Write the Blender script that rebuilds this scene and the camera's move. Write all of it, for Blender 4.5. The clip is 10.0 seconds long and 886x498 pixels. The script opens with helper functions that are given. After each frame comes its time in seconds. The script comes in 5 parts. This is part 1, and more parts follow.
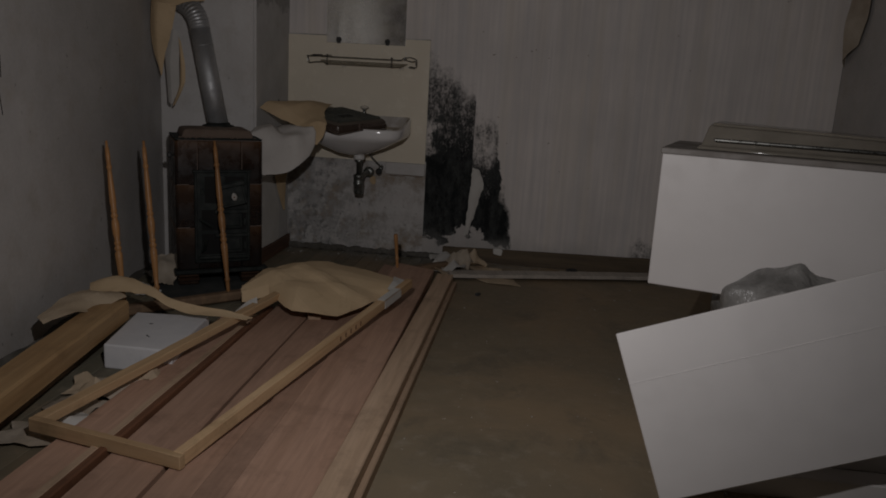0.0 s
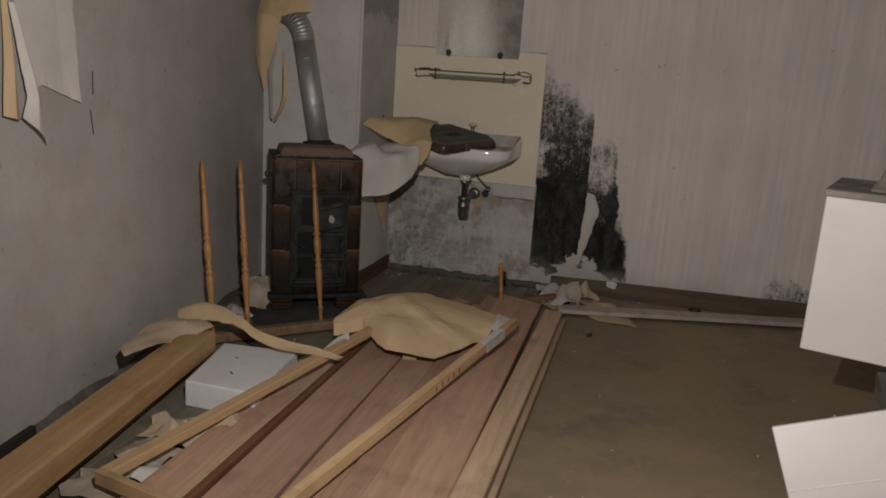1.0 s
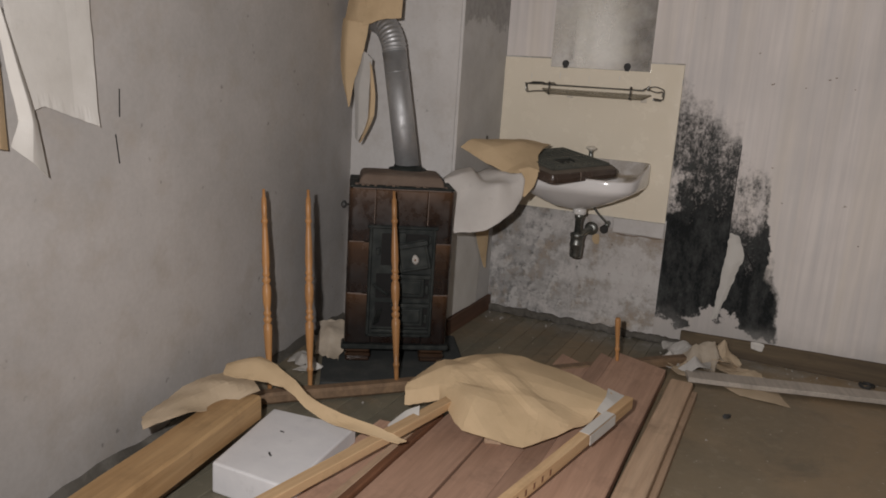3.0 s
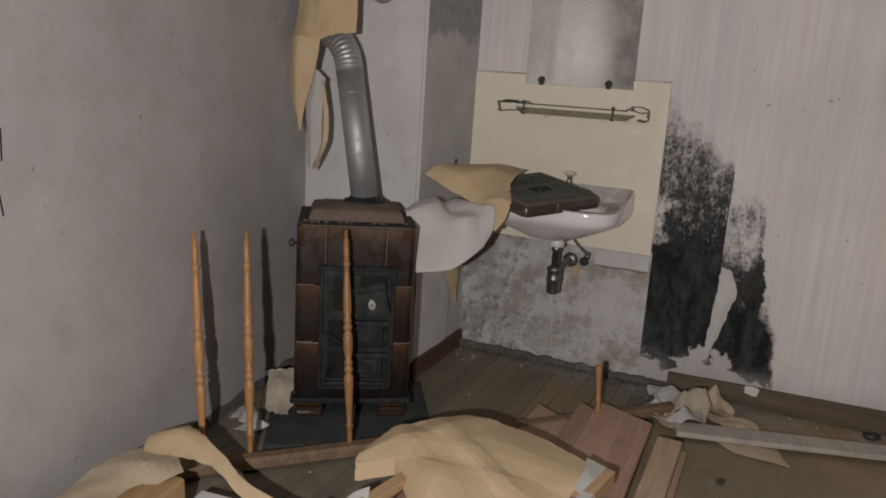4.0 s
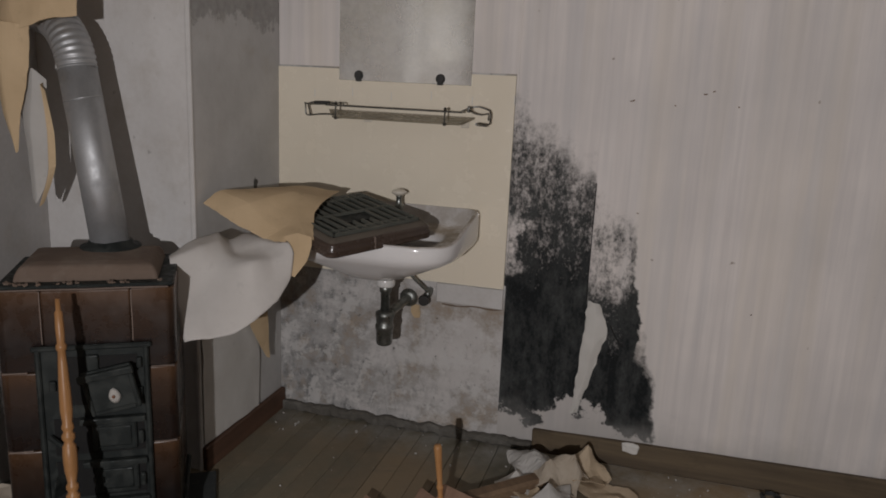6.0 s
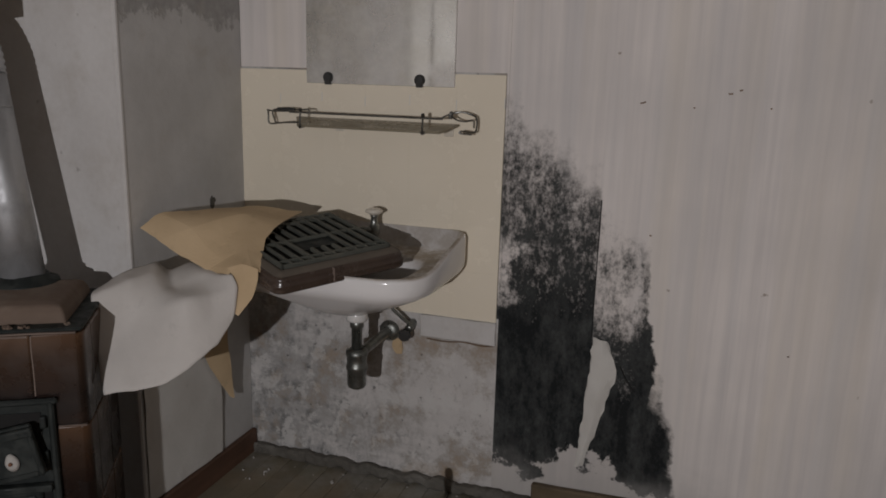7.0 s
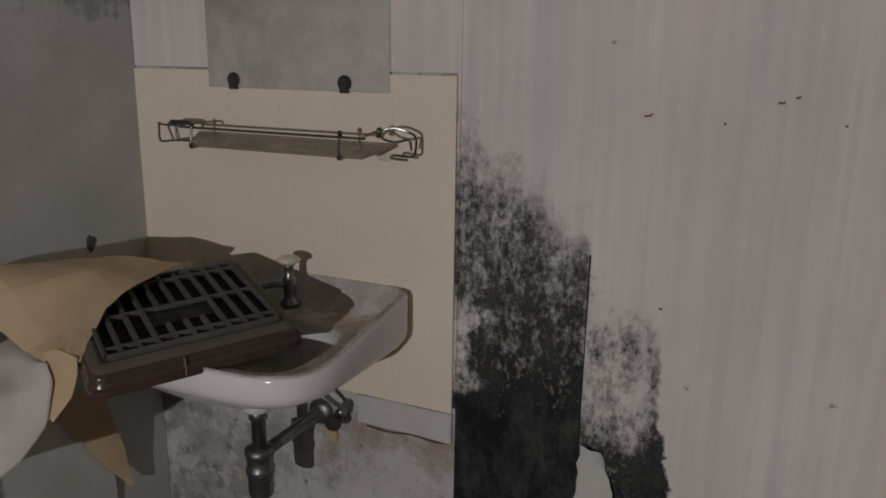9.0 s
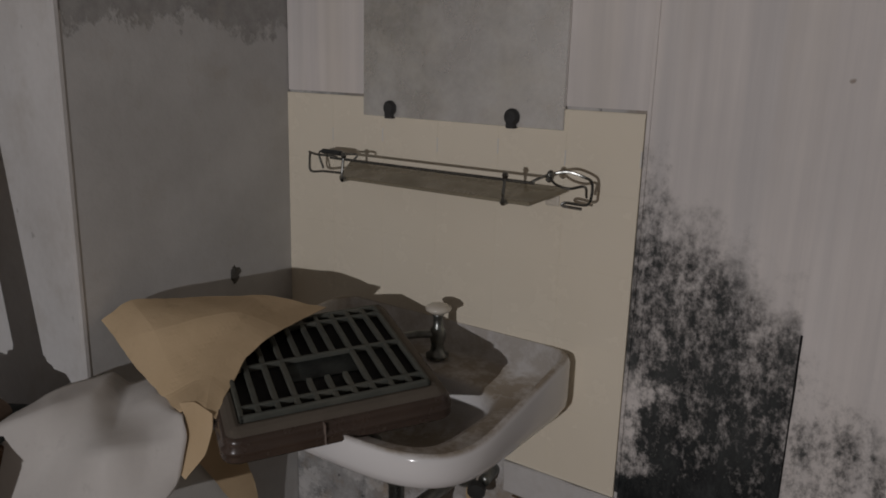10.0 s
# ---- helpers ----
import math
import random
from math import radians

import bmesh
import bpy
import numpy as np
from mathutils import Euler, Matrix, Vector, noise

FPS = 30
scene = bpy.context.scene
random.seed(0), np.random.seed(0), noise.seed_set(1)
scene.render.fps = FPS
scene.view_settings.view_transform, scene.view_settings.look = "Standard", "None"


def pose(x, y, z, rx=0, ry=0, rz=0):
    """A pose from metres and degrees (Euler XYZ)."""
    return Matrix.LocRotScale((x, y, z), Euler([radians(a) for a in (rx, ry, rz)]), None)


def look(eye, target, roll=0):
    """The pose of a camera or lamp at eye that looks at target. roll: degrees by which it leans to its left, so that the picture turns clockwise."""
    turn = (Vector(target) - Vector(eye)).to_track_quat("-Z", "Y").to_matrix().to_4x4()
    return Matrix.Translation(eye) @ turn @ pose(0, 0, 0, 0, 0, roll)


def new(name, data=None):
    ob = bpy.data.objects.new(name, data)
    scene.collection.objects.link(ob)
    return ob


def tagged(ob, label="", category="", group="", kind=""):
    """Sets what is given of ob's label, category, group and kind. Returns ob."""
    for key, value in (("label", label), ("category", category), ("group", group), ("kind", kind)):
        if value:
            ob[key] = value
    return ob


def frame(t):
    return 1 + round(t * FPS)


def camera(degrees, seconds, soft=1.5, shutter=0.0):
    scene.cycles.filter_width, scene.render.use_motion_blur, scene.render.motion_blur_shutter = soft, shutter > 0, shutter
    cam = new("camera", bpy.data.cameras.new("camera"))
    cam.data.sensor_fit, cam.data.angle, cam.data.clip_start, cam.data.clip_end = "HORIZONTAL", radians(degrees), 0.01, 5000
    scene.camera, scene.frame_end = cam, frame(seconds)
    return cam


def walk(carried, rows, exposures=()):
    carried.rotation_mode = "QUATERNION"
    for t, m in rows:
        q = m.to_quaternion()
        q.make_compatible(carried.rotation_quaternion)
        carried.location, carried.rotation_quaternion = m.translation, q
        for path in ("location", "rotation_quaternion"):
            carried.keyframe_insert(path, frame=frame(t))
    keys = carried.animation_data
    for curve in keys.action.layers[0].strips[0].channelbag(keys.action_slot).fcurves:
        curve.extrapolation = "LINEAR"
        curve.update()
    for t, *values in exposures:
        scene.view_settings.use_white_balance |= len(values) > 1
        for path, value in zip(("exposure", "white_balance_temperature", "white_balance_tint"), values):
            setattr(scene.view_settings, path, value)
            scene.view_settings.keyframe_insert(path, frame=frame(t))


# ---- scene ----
cam = camera(60.0, 10.0, 1.8)
PATH = [
    (0, (1.174, -4.83, 1.166), (0.944, -2.893, 0.724), 3.2),
    (0.5, (1.126, -4.632, 1.185), (0.741, -2.722, 0.737), 3.6),
    (1, (1.084, -4.487, 1.217), (0.594, -2.6, 0.774), 3.8),
    (1.5, (1.054, -4.357, 1.236), (0.477, -2.494, 0.795), 3.7),
    (2, (1.044, -4.178, 1.231), (0.361, -2.351, 0.789), 3.8),
    (2.2, (1.049, -4.123, 1.229), (0.324, -2.311, 0.792), 3.7),
    (3.5, (0.981, -3.649, 1.28), (0.163, -1.879, 0.838), 3.8),
    (4, (0.94, -3.471, 1.343), (0.164, -1.681, 0.899), 3.7),
    (4.5, (0.902, -3.356, 1.389), (0.261, -1.511, 0.958), 3.1),
    (5, (0.914, -3.17, 1.331), (0.357, -1.294, 0.915), 2.3),
    (5.5, (0.963, -2.854, 1.319), (0.412, -0.979, 0.892), 2.0),
    (5.7, (0.958, -2.775, 1.364), (0.442, -0.894, 0.921), 2.6),
    (7, (1.022, -2.245, 1.368), (0.403, -0.396, 0.921), 1.6),
    (7.5, (1.075, -2.037, 1.398), (0.402, -0.213, 0.932), 1.3),
    (8, (1.095, -1.872, 1.405), (0.377, -0.065, 0.936), 1.1),
    (8.5, (1.109, -1.69, 1.396), (0.343, 0.094, 0.918), 0.9),
    (9, (1.116, -1.49, 1.406), (0.299, 0.269, 0.918), 0.8),
    (9.5, (1.058, -1.383, 1.445), (0.073, 0.285, 0.946), 0.9),
    (10, (0.953, -1.341, 1.451), (-0.157, 0.252, 0.972), 1.5),
]
walk(cam, [(t, look(eye, target, roll)) for t, eye, target, roll in PATH],
     [(0.0, -1.70, 6300, 10), (0.3, -1.10, 6450, 10), (0.7, -0.60, 6700, 10), (1.2, -0.32, 6800, 10), (2.2, 0.13, 6600, 10), (3.5, 0.40, 6400, 10),
      (4.5, 0.27, 6300, 10), (5.5, 0.27, 6250, 10), (7.0, 0.06, 6200, 10), (8.5, -0.06, 6200, 10), (10.0, -0.20, 6150, 10)])

# ---- light ----
world = bpy.data.worlds.new("night")
world.use_nodes = True
world.node_tree.nodes["Background"].inputs[0].default_value = (0.5, 0.55, 0.65, 1)
world.node_tree.nodes["Background"].inputs[1].default_value = 0.003
scene.world = world


def spot(name, eye, target, watts, degrees, blend, radius, colour):
    data = bpy.data.lights.new(name, "SPOT")
    data.energy, data.spot_size, data.spot_blend = watts, radians(degrees), blend
    data.shadow_soft_size, data.color = radius, colour
    ob = new(name, data)
    ob.matrix_world = look(eye, target)
    return ob


spot("torch", (0.86, -3.95, 1.36), (0.45, 0.0, 1.02), 160.0, 158.0, 1.0, 0.02, (1.0, 0.945, 0.92))


# ---- materials ----
class Mat:
    """A node material with short ways to make noise, ramps and mixes."""

    def __init__(self, name, rough=0.8, metal=0.0):
        self.m = bpy.data.materials.new(name)
        self.m.use_nodes = True
        self.t = self.m.node_tree
        self.b = self.t.nodes["Principled BSDF"]
        self.b.inputs["Roughness"].default_value = rough
        self.b.inputs["Metallic"].default_value = metal
        self.b.inputs["Specular IOR Level"].default_value = 0.35

    def node(self, kind, **props):
        n = self.t.nodes.new(kind)
        for k, v in props.items():
            n[k] = v
        return n

    def put(self, socket, value):
        if isinstance(value, bpy.types.NodeSocket):
            self.t.links.new(value, socket)
        elif isinstance(value, tuple) and len(value) == 3 and socket.type == "RGBA":
            socket.default_value = (*value, 1)
        else:
            socket.default_value = value

    def pos(self, world=False, scale=(1, 1, 1)):
        if world:
            src = self.node("ShaderNodeNewGeometry").outputs["Position"]
        else:
            src = self.node("ShaderNodeTexCoord").outputs["Object"]
        mp = self.node("ShaderNodeMapping")
        self.put(mp.inputs["Vector"], src)
        mp.inputs["Scale"].default_value = scale
        return mp.outputs[0]

    def noise(self, vec, scale, detail=4.0, rough=0.6, distort=0.0):
        n = self.node("ShaderNodeTexNoise")
        self.put(n.inputs["Vector"], vec)
        n.inputs["Scale"].default_value, n.inputs["Detail"].default_value = scale, detail
        n.inputs["Roughness"].default_value, n.inputs["Distortion"].default_value = rough, distort
        return n.outputs["Fac"]

    def ramp(self, fac, *stops):
        n = self.node("ShaderNodeValToRGB")
        el = n.color_ramp.elements
        while len(el) < len(stops):
            el.new(0.5)
        for e, (p, c) in zip(el, stops):
            e.position = p
            e.color = (c, c, c, 1) if isinstance(c, (int, float)) else (*c, 1)
        self.put(n.inputs["Fac"], fac)
        return n.outputs["Color"]

    def mix(self, fac, a, b, mode="MIX"):
        n = self.node("ShaderNodeMixRGB")
        n.blend_type = mode
        self.put(n.inputs[0], fac)
        self.put(n.inputs[1], a)
        self.put(n.inputs[2], b)
        return n.outputs[0]

    def math(self, op, a, b=0.0, c=0.0, clamp=False):
        n = self.node("ShaderNodeMath")
        n.operation, n.use_clamp = op, clamp
        self.put(n.inputs[0], a)
        self.put(n.inputs[1], b)
        self.put(n.inputs[2], c)
        return n.outputs[0]

    def span(self, v, lo, hi, a=0.0, b=1.0):
        n = self.node("ShaderNodeMapRange")
        n.interpolation_type = "SMOOTHSTEP"
        self.put(n.inputs[0], v)
        for i, x in enumerate((lo, hi, a, b)):
            n.inputs[i + 1].default_value = x
        return n.outputs[0]

    def xyz(self):
        n = self.node("ShaderNodeSeparateXYZ")
        self.put(n.inputs[0], self.node("ShaderNodeNewGeometry").outputs["Position"])
        return n.outputs

    def colour(self, c):
        self.put(self.b.inputs["Base Color"], c)
        return self

    def rough(self, v):
        self.put(self.b.inputs["Roughness"], v)
        return self

    def bump(self, h, strength=0.3, dist=0.01):
        n = self.node("ShaderNodeBump")
        n.inputs["Strength"].default_value, n.inputs["Distance"].default_value = strength, dist
        self.put(n.inputs["Height"], h)
        self.put(self.b.inputs["Normal"], n.outputs[0])
        return self


def rnd(m):
    return m.node("ShaderNodeObjectInfo").outputs["Random"]


def plaster(name, light, dark, stain, amount):
    m = Mat(name, 0.92)
    p = m.pos(True)
    big = m.ramp(m.noise(p, 1.6, 5, 0.6), (0.35, 0.0), (0.68, 1.0))
    mid = m.noise(p, 7.0, 6, 0.65)
    fine = m.noise(p, 60.0, 3, 0.6)
    c = m.mix(big, light, dark)
    c = m.mix(m.ramp(mid, (0.50, 0.0), (0.74, amount)), c, stain)
    c = m.mix(0.08, c, m.ramp(fine, (0.3, 0.25), (0.7, 0.75)), "OVERLAY")
    spots = m.ramp(m.noise(p, 24.0, 2, 0.5), (0.72, 0.0), (0.78, amount))
    c = m.mix(spots, c, (0.12, 0.11, 0.10))
    m.colour(c)
    return m.bump(m.math("ADD", mid, m.math("MULTIPLY", fine, 0.12)), 0.16, 0.008)


def wood(name, light, dark, axis=1, rough=0.62, rings=9.0, knots=True):
    m = Mat(name, rough)
    stretch = [14.0, 14.0, 14.0]
    stretch[axis] = 0.9
    p = m.pos(False, tuple(stretch))
    shift = m.node("ShaderNodeVectorMath")
    shift.operation = "ADD"
    m.put(shift.inputs[0], p)
    sc = m.math("MULTIPLY", rnd(m), 40.0)
    comb = m.node("ShaderNodeCombineXYZ")
    for i in range(3):
        m.put(comb.inputs[i], sc)
    m.put(shift.inputs[1], comb.outputs[0])
    v = shift.outputs[0]
    grain = m.noise(v, 1.0, 6, 0.62, 0.8)
    fibre = m.noise(v, 5.0, 3, 0.6)
    c = m.mix(m.ramp(grain, (0.3, 0.0), (0.7, 1.0)), light, dark)
    c = m.mix(0.18, c, m.ramp(fibre, (0.3, 0.2), (0.7, 0.8)), "OVERLAY")
    q = m.pos(True)
    dirt = m.ramp(m.noise(q, 5.0, 5, 0.7), (0.52, 0.0), (0.75, 0.55))
    c = m.mix(dirt, c, tuple(0.45 * x for x in dark))
    tone = m.span(rnd(m), 0.0, 1.0, 0.85, 1.12)
    hsv = m.node("ShaderNodeHueSaturation")
    m.put(hsv.inputs["Value"], tone)
    m.put(hsv.inputs["Color"], c)
    m.colour(hsv.outputs[0])
    return m.bump(m.math("ADD", grain, m.math("MULTIPLY", fibre, 0.5)), 0.22, 0.003)


def paper(name, light, dark, rough=0.8):
    m = Mat(name, rough)
    p = m.pos(True)
    c = m.mix(m.ramp(m.noise(p, 5.0, 5, 0.6), (0.35, 0.0), (0.7, 1.0)), light, dark)
    c = m.mix(m.ramp(m.noise(p, 18.0, 4, 0.7), (0.60, 0.0), (0.8, 0.35)), c, tuple(0.5 * x for x in dark))
    m.colour(c)
    return m.bump(m.noise(p, 40.0, 4, 0.6), 0.18, 0.004)


def metal(name, base, dirt, rough=0.3, amount=0.5, metallic=1.0, scale=14.0):
    m = Mat(name, rough, metallic)
    p = m.pos(True)
    f = m.ramp(m.noise(p, scale, 6, 0.7), (0.45, 0.0), (0.7, amount))
    m.colour(m.mix(f, base, dirt))
    m.rough(m.span(m.noise(p, scale * 2, 4, 0.6), 0.3, 0.7, rough * 0.75, min(1.0, rough * 1.5)))
    return m.bump(m.noise(p, 90.0, 3, 0.6), 0.08, 0.002)


def glazed(name, base, other, rough=0.15, scale=3.0, bump=0.03):
    m = Mat(name, rough)
    m.b.inputs["Specular IOR Level"].default_value = 0.5
    p = m.pos(True)
    c = m.mix(m.ramp(m.noise(p, scale, 5, 0.6), (0.35, 0.0), (0.7, 1.0)), base, other)
    m.colour(c)
    m.rough(m.span(m.noise(p, 9.0, 5, 0.7), 0.35, 0.7, rough * 0.7, min(1, rough * 2.4)))
    return m.bump(m.noise(p, 5.0, 2, 0.5), bump, 0.01)


M_LEFT = plaster("grey_plaster", (0.51, 0.488, 0.468), (0.385, 0.37, 0.355), (0.385, 0.335, 0.28), 0.5)
M_PIERFRONT = plaster("white_plaster", (0.66, 0.645, 0.63), (0.54, 0.52, 0.50), (0.42, 0.38, 0.33), 0.45)
# darker plaster for unseen surfaces, chosen to lower the bounced fill light
M_FILLCUT = plaster("fill_cutting_plaster", (0.30, 0.28, 0.25), (0.22, 0.2, 0.18), (0.15, 0.13, 0.11), 0.4)


def pier_side():
    m = Mat("pier_side_plaster", 0.92)
    p = m.pos(True)
    x, y, z = m.xyz()
    mid = m.noise(p, 6.0, 6, 0.65)
    c = m.mix(m.ramp(mid, (0.35, 0.0), (0.7, 1.0)), (0.565, 0.555, 0.54), (0.475, 0.465, 0.45))
    edge = m.math("ADD", z, m.math("MULTIPLY", m.math("SUBTRACT", m.noise(p, 9.0, 5, 0.65), 0.5), 0.30))
    patch = m.span(edge, 1.50, 1.53)
    c = m.mix(patch, c, m.mix(m.ramp(m.noise(p, 20.0, 5, 0.7), (0.35, 0.0), (0.65, 1.0)), (0.30, 0.29, 0.28), (0.40, 0.39, 0.375)))
    low = m.ramp(m.noise(p, 8.0, 6, 0.7), (0.58, 0.0), (0.76, 0.5))
    c = m.mix(low, c, (0.42, 0.38, 0.33))
    m.colour(c)
    return m.bump(m.math("SUBTRACT", mid, m.math("MULTIPLY", patch, 0.4)), 0.35, 0.01)


def bare_wall():
    """Scarred plaster under the basin: grey, white and dark damp blotches."""
    m = Mat("scarred_plaster", 0.95)
    p = m.pos(True)
    a = m.noise(p, 5.0, 7, 0.66)
    b = m.noise(p, 17.0, 6, 0.7)
    x, y, z = m.xyz()
    c = m.mix(m.ramp(a, (0.36, 0.0), (0.66, 1.0)), (0.60, 0.575, 0.555), (0.47, 0.452, 0.435))
    # greyer and damper away from the mould, and towards the foot
    damp = m.math("ADD", m.span(x, -0.35, 0.35, 0.10, 0.0), m.span(z, 0.05, 0.5, 0.03, 0.0))
    g = m.math("ADD", m.noise(p, 5.2, 9, 0.76), damp)
    c = m.mix(m.ramp(g, (0.50, 0.0), (0.60, 0.55), (0.74, 0.80)), c, (0.265, 0.265, 0.262))
    c = m.mix(m.ramp(m.math("ADD", b, damp), (0.60, 0.0), (0.74, 0.70)), c, (0.13, 0.135, 0.135))
    c = m.mix(m.ramp(m.noise(p, 9.0, 9, 0.76), (0.525, 0.0), (0.555, 0.75)), c, (0.60, 0.585, 0.565))
    c = m.mix(m.ramp(m.noise(p, 5.2, 7, 0.72), (0.50, 0.0), (0.66, 0.75)), c, (0.36, 0.275, 0.19))
    c = m.mix(m.ramp(m.noise(p, 40.0, 5, 0.7), (0.62, 0.0), (0.69, 0.85)), c, (0.06, 0.06, 0.058))
    m.colour(c)
    return m.bump(m.math("ADD", a, b), 0.28, 0.012)


def wallpaper():
    """Off-white paper with a faint upright grain, with black mould in two places."""
    m = Mat("mouldy_wallpaper", 0.85)
    p = m.pos(True)
    x, y, z = m.xyz()
    streak = m.noise(m.pos(True, (40.0, 40.0, 1.6)), 1.0, 4, 0.55)
    wide = m.noise(m.pos(True, (9.0, 9.0, 0.5)), 1.0, 3, 0.5)
    c = m.mix(m.ramp(streak, (0.36, 0.0), (0.70, 1.0)), (0.83, 0.775, 0.738), (0.70, 0.655, 0.630))
    c = m.mix(m.ramp(wide, (0.46, 0.0), (0.66, 0.50)), c, (0.74, 0.675, 0.595))
    cool = m.noise(m.pos(True, (13.0, 13.0, 0.7)), 1.0, 3, 0.5)
    c = m.mix(m.ramp(cool, (0.50, 0.0), (0.68, 0.32)), c, (0.63, 0.62, 0.625))
    c = m.mix(m.ramp(m.noise(p, 2.0, 4, 0.6), (0.4, 0.0), (0.7, 0.35)), c, (0.52, 0.505, 0.50))
    c = m.mix(m.ramp(m.noise(p, 20.0, 3, 0.5), (0.73, 0.0), (0.77, 0.7)), c, (0.26, 0.20, 0.15))
    # outline of the mould: its top as a height over x
    tops = ((0.44, 1.28), (0.50, 1.27), (0.52, 1.19), (0.60, 1.16), (0.70, 1.09), (0.752, 1.03), (0.765, 0.95), (0.82, 0.90), (0.87, 0.91),
            (0.91, 0.82), (0.925, 0.66), (0.94, 0.46), (0.97, 0.44), (1.0, 0.34), (1.03, 0.20), (1.06, 0.0))
    lin = m.node("ShaderNodeMapRange")
    m.put(lin.inputs[0], m.math("ADD", x, m.math("MULTIPLY", m.math("SUBTRACT", m.noise(p, 8.0, 5, 0.65), 0.5), 0.11)))
    lin.inputs[1].default_value, lin.inputs[2].default_value = 0.40, 1.10
    top = m.math("MULTIPLY", m.ramp(lin.outputs[0], *[((a - 0.40) / 0.70, b / 1.5) for a, b in tops]), 1.5)
    n1 = m.noise(p, 11.0, 7, 0.68)
    n2 = m.math("ADD", m.math("MULTIPLY", m.noise(m.pos(True, (95.0, 95.0, 70.0)), 1.0, 4, 0.7), 0.55), m.math("MULTIPLY", m.noise(m.pos(True, (36.0, 36.0, 24.0)), 1.0, 5, 0.7), 0.45))
    n3 = m.noise(p, 5.0, 4, 0.6)
    n4 = m.noise(m.pos(True, (18.0, 18.0, 6.0)), 1.0, 5, 0.65)
    depth = m.math("ADD", m.math("SUBTRACT", top, z), m.math("MULTIPLY", m.math("SUBTRACT", n1, 0.5), 0.30))
    body = m.span(depth, -0.06, 0.07)
    z15 = m.math("DIVIDE", z, 1.5)
    dl = m.ramp(z15, *[(a / 1.5, b) for a, b in ((0.0, 1.0), (0.55, 1.0), (0.66, 0.84), (0.78, 0.70), (0.92, 0.64), (1.10, 0.58), (1.20, 0.45), (1.30, 0.38))])
    dr = m.ramp(z15, *[(a / 1.5, b) for a, b in ((0.0, 0.98), (0.40, 0.92), (0.46, 0.70), (0.56, 0.74), (0.64, 0.52), (0.72, 0.38), (0.84, 0.46), (0.92, 0.36))])
    dens = m.mix(m.span(x, 0.754, 0.758), dl, dr)
    dens = m.math("ADD", dens, m.math("MULTIPLY", m.math("MULTIPLY", m.span(x, 0.87, 0.92), m.span(x, 0.93, 0.96, 1.0, 0.0)), 0.2))
    # pale unspoilt island near the tiles at middle height
    wob = m.math("MULTIPLY", m.math("SUBTRACT", n1, 0.5), 0.32)
    ix, iz = m.math("ADD", x, wob), m.math("ADD", z, wob)
    isle = m.math("MULTIPLY", m.span(ix, 0.47, 0.55, 1.0, 0.0), m.math("MULTIPLY", m.span(iz, 0.62, 0.70), m.span(iz, 0.76, 0.98, 1.0, 0.0)))
    dens = m.math("SUBTRACT", dens, m.math("MULTIPLY", isle, 0.42))
    dens = m.math("ADD", dens, m.math("MULTIPLY", m.math("SUBTRACT", n4, 0.5), 0.62))
    speck = m.span(m.math("ADD", m.math("MULTIPLY", n2, 1.1), m.math("MULTIPLY", dens, 0.80)), 0.77, 1.16)
    mid = m.math("MULTIPLY", m.span(x, 0.60, 0.68), m.span(x, 0.82, 0.90, 1.0, 0.0))
    foot = m.span(m.math("SUBTRACT", m.math("ADD", z, m.math("MULTIPLY", m.math("SUBTRACT", n1, 0.5), 0.42)), m.math("MULTIPLY", mid, 0.09)), 0.105, 0.13)
    mould = m.math("MULTIPLY", m.math("MULTIPLY", body, speck), foot)
    ink = m.mix(m.ramp(m.math("ADD", m.math("MULTIPLY", n4, 0.6), m.math("MULTIPLY", n2, 0.4)), (0.44, 0.0), (0.66, 1.0)), (0.007, 0.009, 0.010), (0.070, 0.074, 0.072))
    c = m.mix(m.math("MULTIPLY", m.math("MULTIPLY", body, dens), 0.45), c, (0.33, 0.31, 0.29))
    c = m.mix(mould, c, ink)
    # low patch farther along the wall
    px = m.math("MULTIPLY", m.span(x, 1.76, 1.82), m.span(x, 2.05, 2.2, 1.0, 0.0))
    lowp = m.span(m.math("ADD", z, m.math("MULTIPLY", m.math("SUBTRACT", n1, 0.5), 0.5)), 0.10, 0.26, 1.0, 0.0)
    c = m.mix(m.math("MULTIPLY", m.math("MULTIPLY", px, lowp), m.span(n2, 0.35, 0.6)), c, (0.05, 0.05, 0.045))
    # grey damp along the skirting
    damp = m.math("MULTIPLY", m.span(m.math("ADD", z, m.math("MULTIPLY", m.math("SUBTRACT", n3, 0.5), 0.3)), 0.05, 0.22, 1.0, 0.0), 0.45)
    c = m.mix(damp, c, (0.40, 0.39, 0.37))
    m.colour(c)
    return m.bump(m.math("ADD", m.math("MULTIPLY", streak, 0.5), m.math("MULTIPLY", mould, -0.5)), 0.25, 0.005)


M_PIERSIDE, M_BARE, M_WALLPAPER = pier_side(), bare_wall(), wallpaper()


